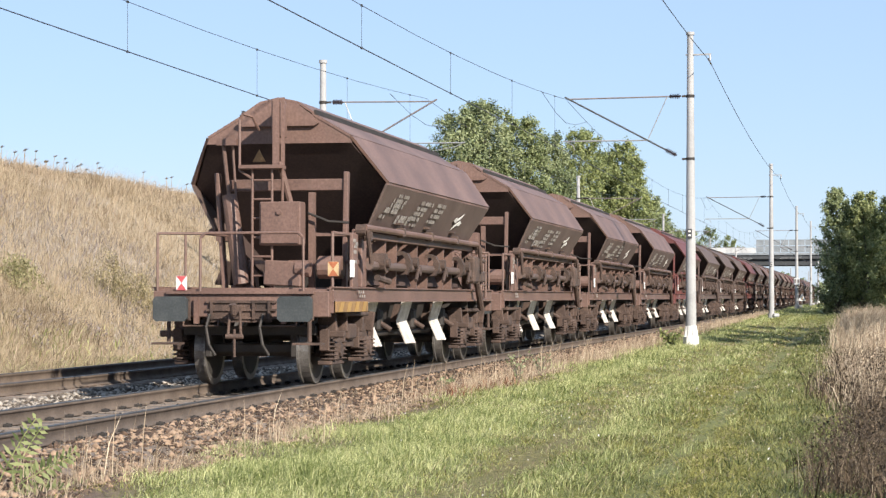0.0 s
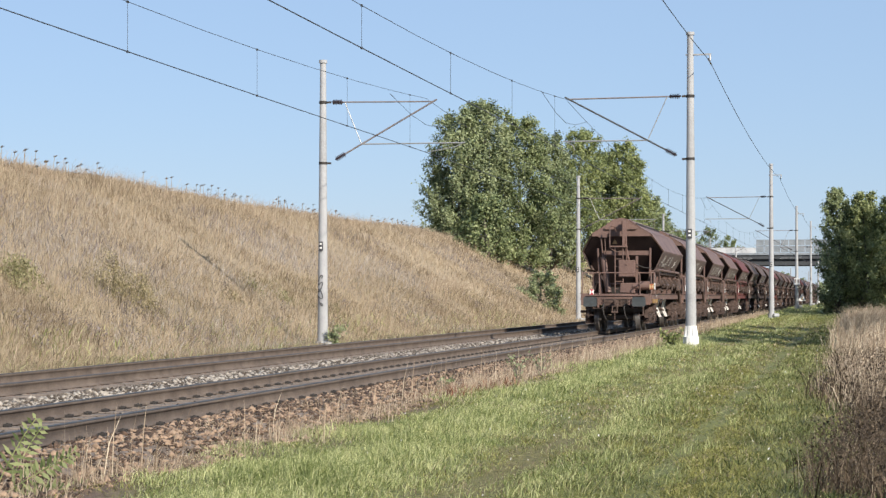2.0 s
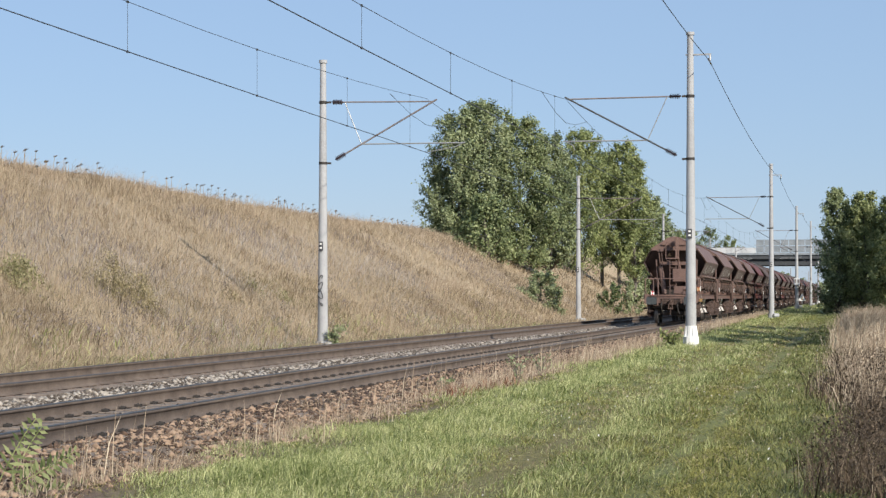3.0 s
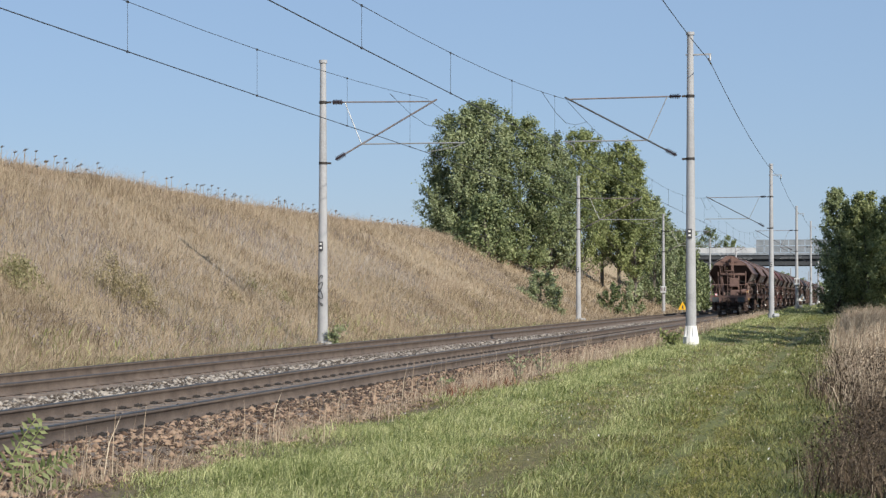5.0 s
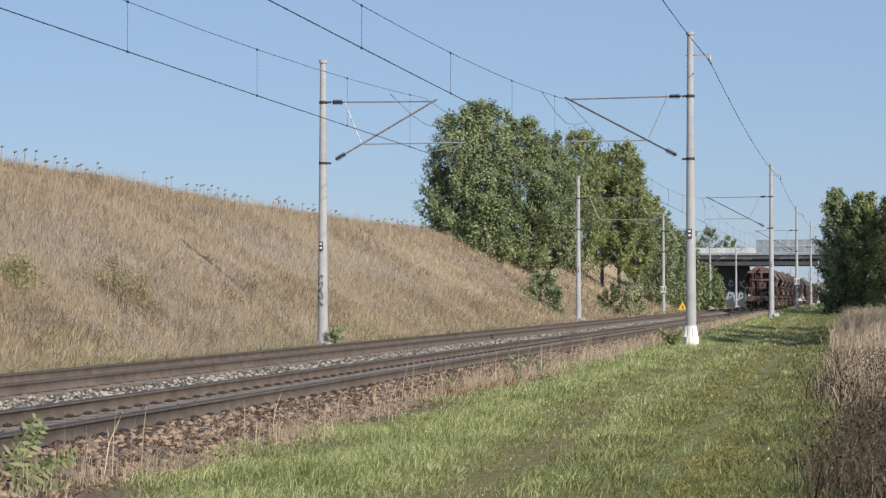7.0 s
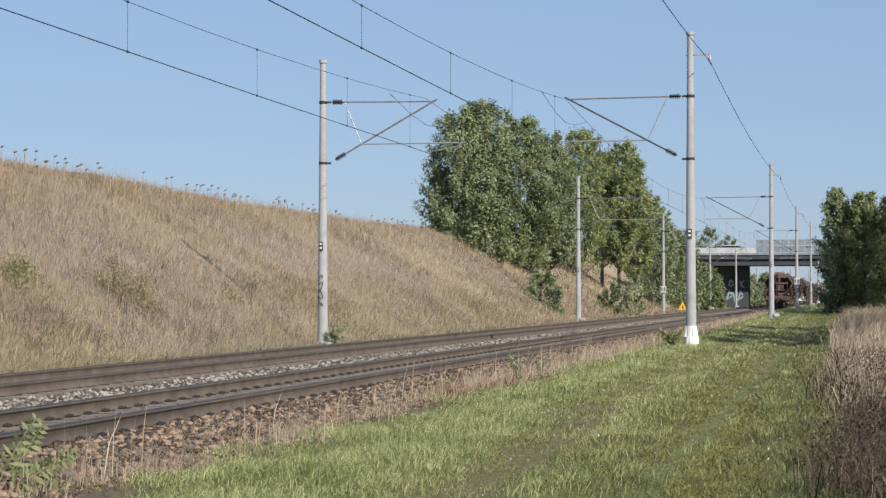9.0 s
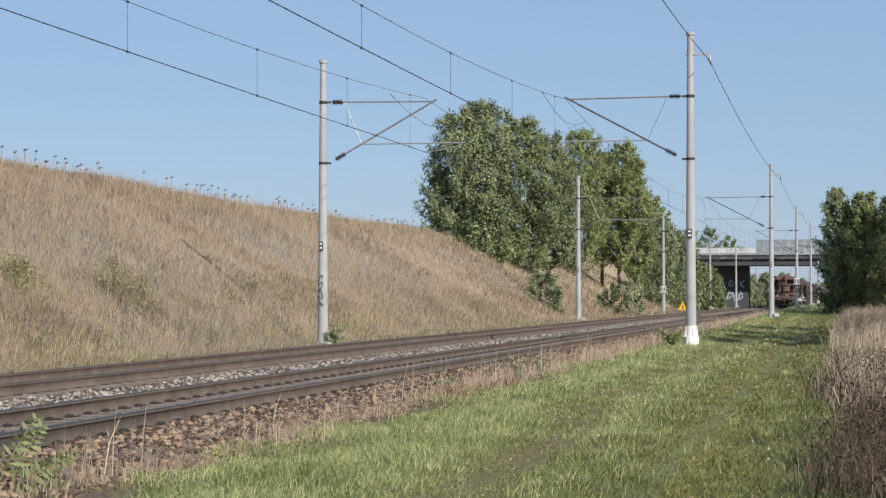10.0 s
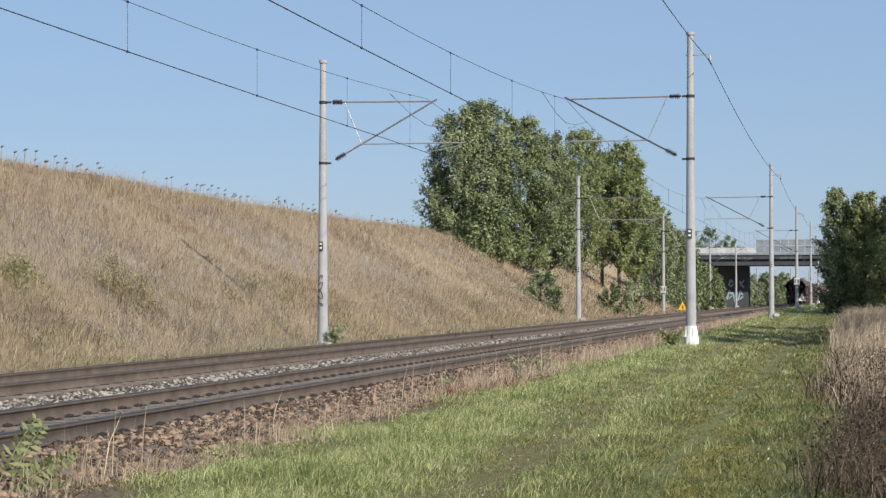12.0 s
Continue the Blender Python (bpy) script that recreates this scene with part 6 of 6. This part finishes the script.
leafy_plant(2.45, 36.6, 0.5, 90, "small plant with pale leaves in the verge", M["leaf_pale"], seed=3)
leafy_plant(2.5, 39.0, 0.45, 90, "small plant with pale leaves in the verge", M["leaf_pale"], seed=4)
leafy_plant(2.0, 31.5, 0.4, 60, "small pale shrub at the ballast edge", M["leaf_pale"], 0.25, seed=5)
leafy_plant(3.25, 60.6, 0.55, 320, "low green plant at the foot of the mast", M["leaf_yellow"], 0.35, 0.07, seed=6, stems=12)
leafy_plant(-6.95, 61.0, 0.75, 240, "low green plant at the foot of the mast", M["leaf"], 0.25, 0.07, seed=8, stems=10)
def scrub(x, y, rad, h, mat, n, seed):
    """A loose low bush of stems and small leaves that thins out into the grass."""
    r = np.random.default_rng(seed)
    p = empty("scrub", pose(0, 0, 0), "low withering olive and brown scrub on the dry slope", "bush", "scrub on the slope")
    a, q = r.uniform(0, 6.283, n), np.abs(r.normal(0, 0.5, n))
    px, py = x + 1.3 * rad * q * np.cos(a), y + 1.3 * rad * q * np.sin(a)
    c = np.stack([px, py, gz(px, py) + h * r.uniform(0.05, 1, n) ** 0.8 * np.exp(-q * q * 1.5) * (0.7 + 0.5 * patch(px * 4, py * 4, 1.0, seed))], 1)
    leaf_mesh("foliage", c, r.normal(0, 0.5, c.shape), 0.045, mat, p, r, kind="stuff")
    m = n // 10
    blades("stem_tangle", px[:m], py[:m], h * np.exp(-q[:m] ** 2), 0.01, M["leaf_brown"], "", lean=0.4, category="", parent=p)


for k, (x, y, rad, h) in enumerate(((-11.45, 47.8, 0.55, 0.7), (-10.75, 52.3, 0.75, 1.25), (-11.1, 46.4, 0.6, 0.5), (-10.35, 53.4, 0.7, 0.8), (-10.9, 66, 0.4, 0.5), (-10.3, 61.6, 0.4, 0.5), (-10.4, 68, 0.4, 0.5), (-9.5, 71.7, 0.4, 0.6))):
    scrub(x, y, rad, h, M["leaf_brown"] if k % 2 else M["leaf_olive"], int((1500 if k < 4 else 600) * rad), 120 + k)


def dark_herbs():
    """Dead brown herbs standing in small groups low on the slope."""
    cs, sx, sy, sh = [], [], [], []
    for k in range(70):
        cy = rng.uniform(40, 105)
        cx = -8.6 - 2.6 * rng.uniform(0, 1) ** 1.6 + float(bend(cy))
        if k < 9:
            cy, cx = rng.uniform(40, 47), rng.uniform(-10.0, -8.6)
        m = int(rng.integers(14, 46))
        x, y = cx + rng.normal(0, 0.16, m), cy + rng.normal(0, 0.2, m)
        hh = rng.uniform(0.3, 0.62)
        cs.append(np.stack([x, y, gz(x, y) + hh * rng.uniform(0.35, 1, m)], 1))
        sx.append(x[:9]), sy.append(y[:9]), sh.append(np.full(len(x[:9]), hh))
    c = np.concatenate(cs)
    tagged(leaf_mesh("dead_herbs", c, rng.normal(0, 0.5, c.shape), 0.042, M["tube_rust"], None, rng, kind="stuff"), "dark brown seed heads of dead herbs low on the slope", "weeds")
    blades("dead_herbs", np.concatenate(sx), np.concatenate(sy), np.concatenate(sh), 0.014, M["weed"], "dark thin stalks of dead herbs low on the slope", lean=0.25, category="weeds")


dark_herbs()
# feathery fringe on the crest, and a pale tuft lower down
y = rng.uniform(55, 140, 9000)
x = -8.3 - 1.62 * crest(y) + rng.normal(-0.2, 0.7, len(y)) + bend(y)
blades("slope_grass", x, y, 0.3 + 0.4 * patch(x, y, 0.9, 1.0), 0.011, M["reed"], "pale feathery grass along the crest of the slope", lean=0.35, droop=0.4)
y = rng.normal(101.5, 3.2, 700)
x = -11.3 + rng.normal(0, 0.28, 700)
blades("slope_grass", x, y, np.full(700, 0.55), 0.02, M["reed"], "pale tuft of tall dry grass on the slope", lean=0.25, droop=0.4)


def fern(x, y, seed):
    """Arching fronds with paired narrow leaflets."""
    r = np.random.default_rng(seed)
    z = float(gz(x, y))
    p = empty("feathery_plant", pose(x, y, z), "feathery green plant with paired leaflets before the track", "plant")
    for a, ln, hi in ((0.15, 0.3, 0.56), (-0.1, 0.55, 0.36), (0.3, 0.55, 0.12)):
        ln, hi = 1.2 * ln * r.uniform(0.85, 1.1), 1.2 * hi * r.uniform(0.85, 1.1)
        pts = [Vector((math.cos(a) * ln * f, 0.3 * math.sin(a) * ln * f, hi * (f * 1.25 - 0.3 * f * f))) for f in [j / 12 for j in range(13)]]
        bm = bmesh.new()
        tube(bm, pts, 0.0045, 4)
        f0 = part("frond", bm, M["leaf_yellow"], p)
        bm = bmesh.new()
        for j in range(4, 13):
            t = (pts[j] - pts[j - 1]).normalized()
            side = t.cross(Vector((0, 1, 0))).normalized()
            for s in (-1, 1):
                L = 0.14 * (1.2 - j / 15)
                tip = pts[j] + side * s * L + t * L * 0.5 + Vector((0, r.normal(0, 0.02), -0.01))
                m1 = pts[j].lerp(tip, 0.45)
                w = t * 0.017
                vs = [bm.verts.new(q) for q in (pts[j], m1 - w, tip, m1 + w)]
                bm.faces.new(vs)
        tagged(part("leaflet", bm, M["leaf_fern"], f0), kind="stuff")


fern(1.6, 15.5, 2)
fern(1.74, 14.9, 5)


# ---- sleepers with their fastenings ----
def build_sleepers():
    bm = bmesh.new()
    prism(bm, [(-0.14, -0.4), (0.14, -0.4), (0.115, -0.172), (-0.115, -0.172)], -1.2, 1.2, "x")
    sl = bpy.data.meshes.new("sleeper")
    bm.to_mesh(sl)
    bm.free()
    sl.materials.append(M["sleeper"])
    bm = bmesh.new()
    box(bm, (0, 0, -0.163), (0.07, 0.08, 0.022), bevel=0.006)
    rod(bm, (0.0, 0, -0.155), (0.0, 0, -0.128), 0.016, seg=6)
    for dy in (-0.04, 0.04):
        box(bm, (0, dy * 0.8, -0.148), (0.08, 0.014, 0.02), Matrix.Rotation(0.3 if dy > 0 else -0.3, 4, "X"))
    fs = bpy.data.meshes.new("fastening")
    bm.to_mesh(fs)
    bm.free()
    fs.materials.append(M["dark_steel"])
    far_fs = fs.copy()
    far_fs.materials.clear()
    far_fs.materials.append(M["grime"])
    for tname, x0 in TRACKS.items():
        first = 15.0 if tname == "near" else 24.0
        for k in range(130):
            y = 18.549 - 6 * 0.6 + 0.6 * k if tname == "near" else first + 0.6 * k
            o = new("sleeper", sl)
            o.matrix_basis = pose(x0 + float(bend(y)), y, 0, 0, 0, 0.2 * math.sin(k * 2.3))
            tagged(o, "brown-stained concrete sleeper lying in the ballast", "sleeper", "sleepers of the tracks", "structure")
            for xf in (-0.87, -0.637, 0.637, 0.87):
                shared("fastening", fs if tname == "near" else far_fs, o, Matrix.Translation((xf, 0, 0 if tname == "near" else -0.03)))
        v, t = [], []
        for k in range(400):
            y = 18.549 + 74.4 + 9.0 * (tname == "far") + 0.75 * k
            c = np.array([(-1.2, -0.13, -0.3), (1.2, -0.13, -0.3), (1.2, 0.13, -0.3), (-1.2, 0.13, -0.3), (-1.2, -0.11, -0.172), (1.2, -0.11, -0.172), (1.2, 0.11, -0.172), (-1.2, 0.11, -0.172)])
            b0 = len(v)
            v += (c + np.array([x0 + float(bend(y)), y, 0])).tolist()
            t += [(b0 + i, b0 + j, b0 + l) for i, j, l in ((4, 5, 6), (4, 6, 7), (0, 1, 5), (0, 5, 4), (2, 3, 7), (2, 7, 6), (1, 2, 6), (1, 6, 5), (3, 0, 4), (3, 4, 7))]
        mesh_np("distant_sleepers", v, t, M["sleeper"], "row of brown sleepers far along the track", "sleepers")


build_sleepers()


# ---- what moves ----
def on_line(s):
    """The pose of a wagon whose middle is at that distance along the line."""
    o = float(bend(s))
    slope = float(bend(s + 4) - bend(s - 4)) / 8
    return pose(o, s, 0, 0, 0, -math.degrees(math.atan(slope)))


def motions():
    for i, w in enumerate(WAGONS):
        walk(w, [(t, on_line(FIRST + PITCH * i + SPEED * t)) for t in (0, 1.5, 3, 4.5, 6, 7.5, 9, 10.5, 12.0)])
    walk(CAR, [(t, pose(-7.2 + 10.9 * (t - 9.0), 304, 7.32)) for t in (0, 12.0)])


motions()
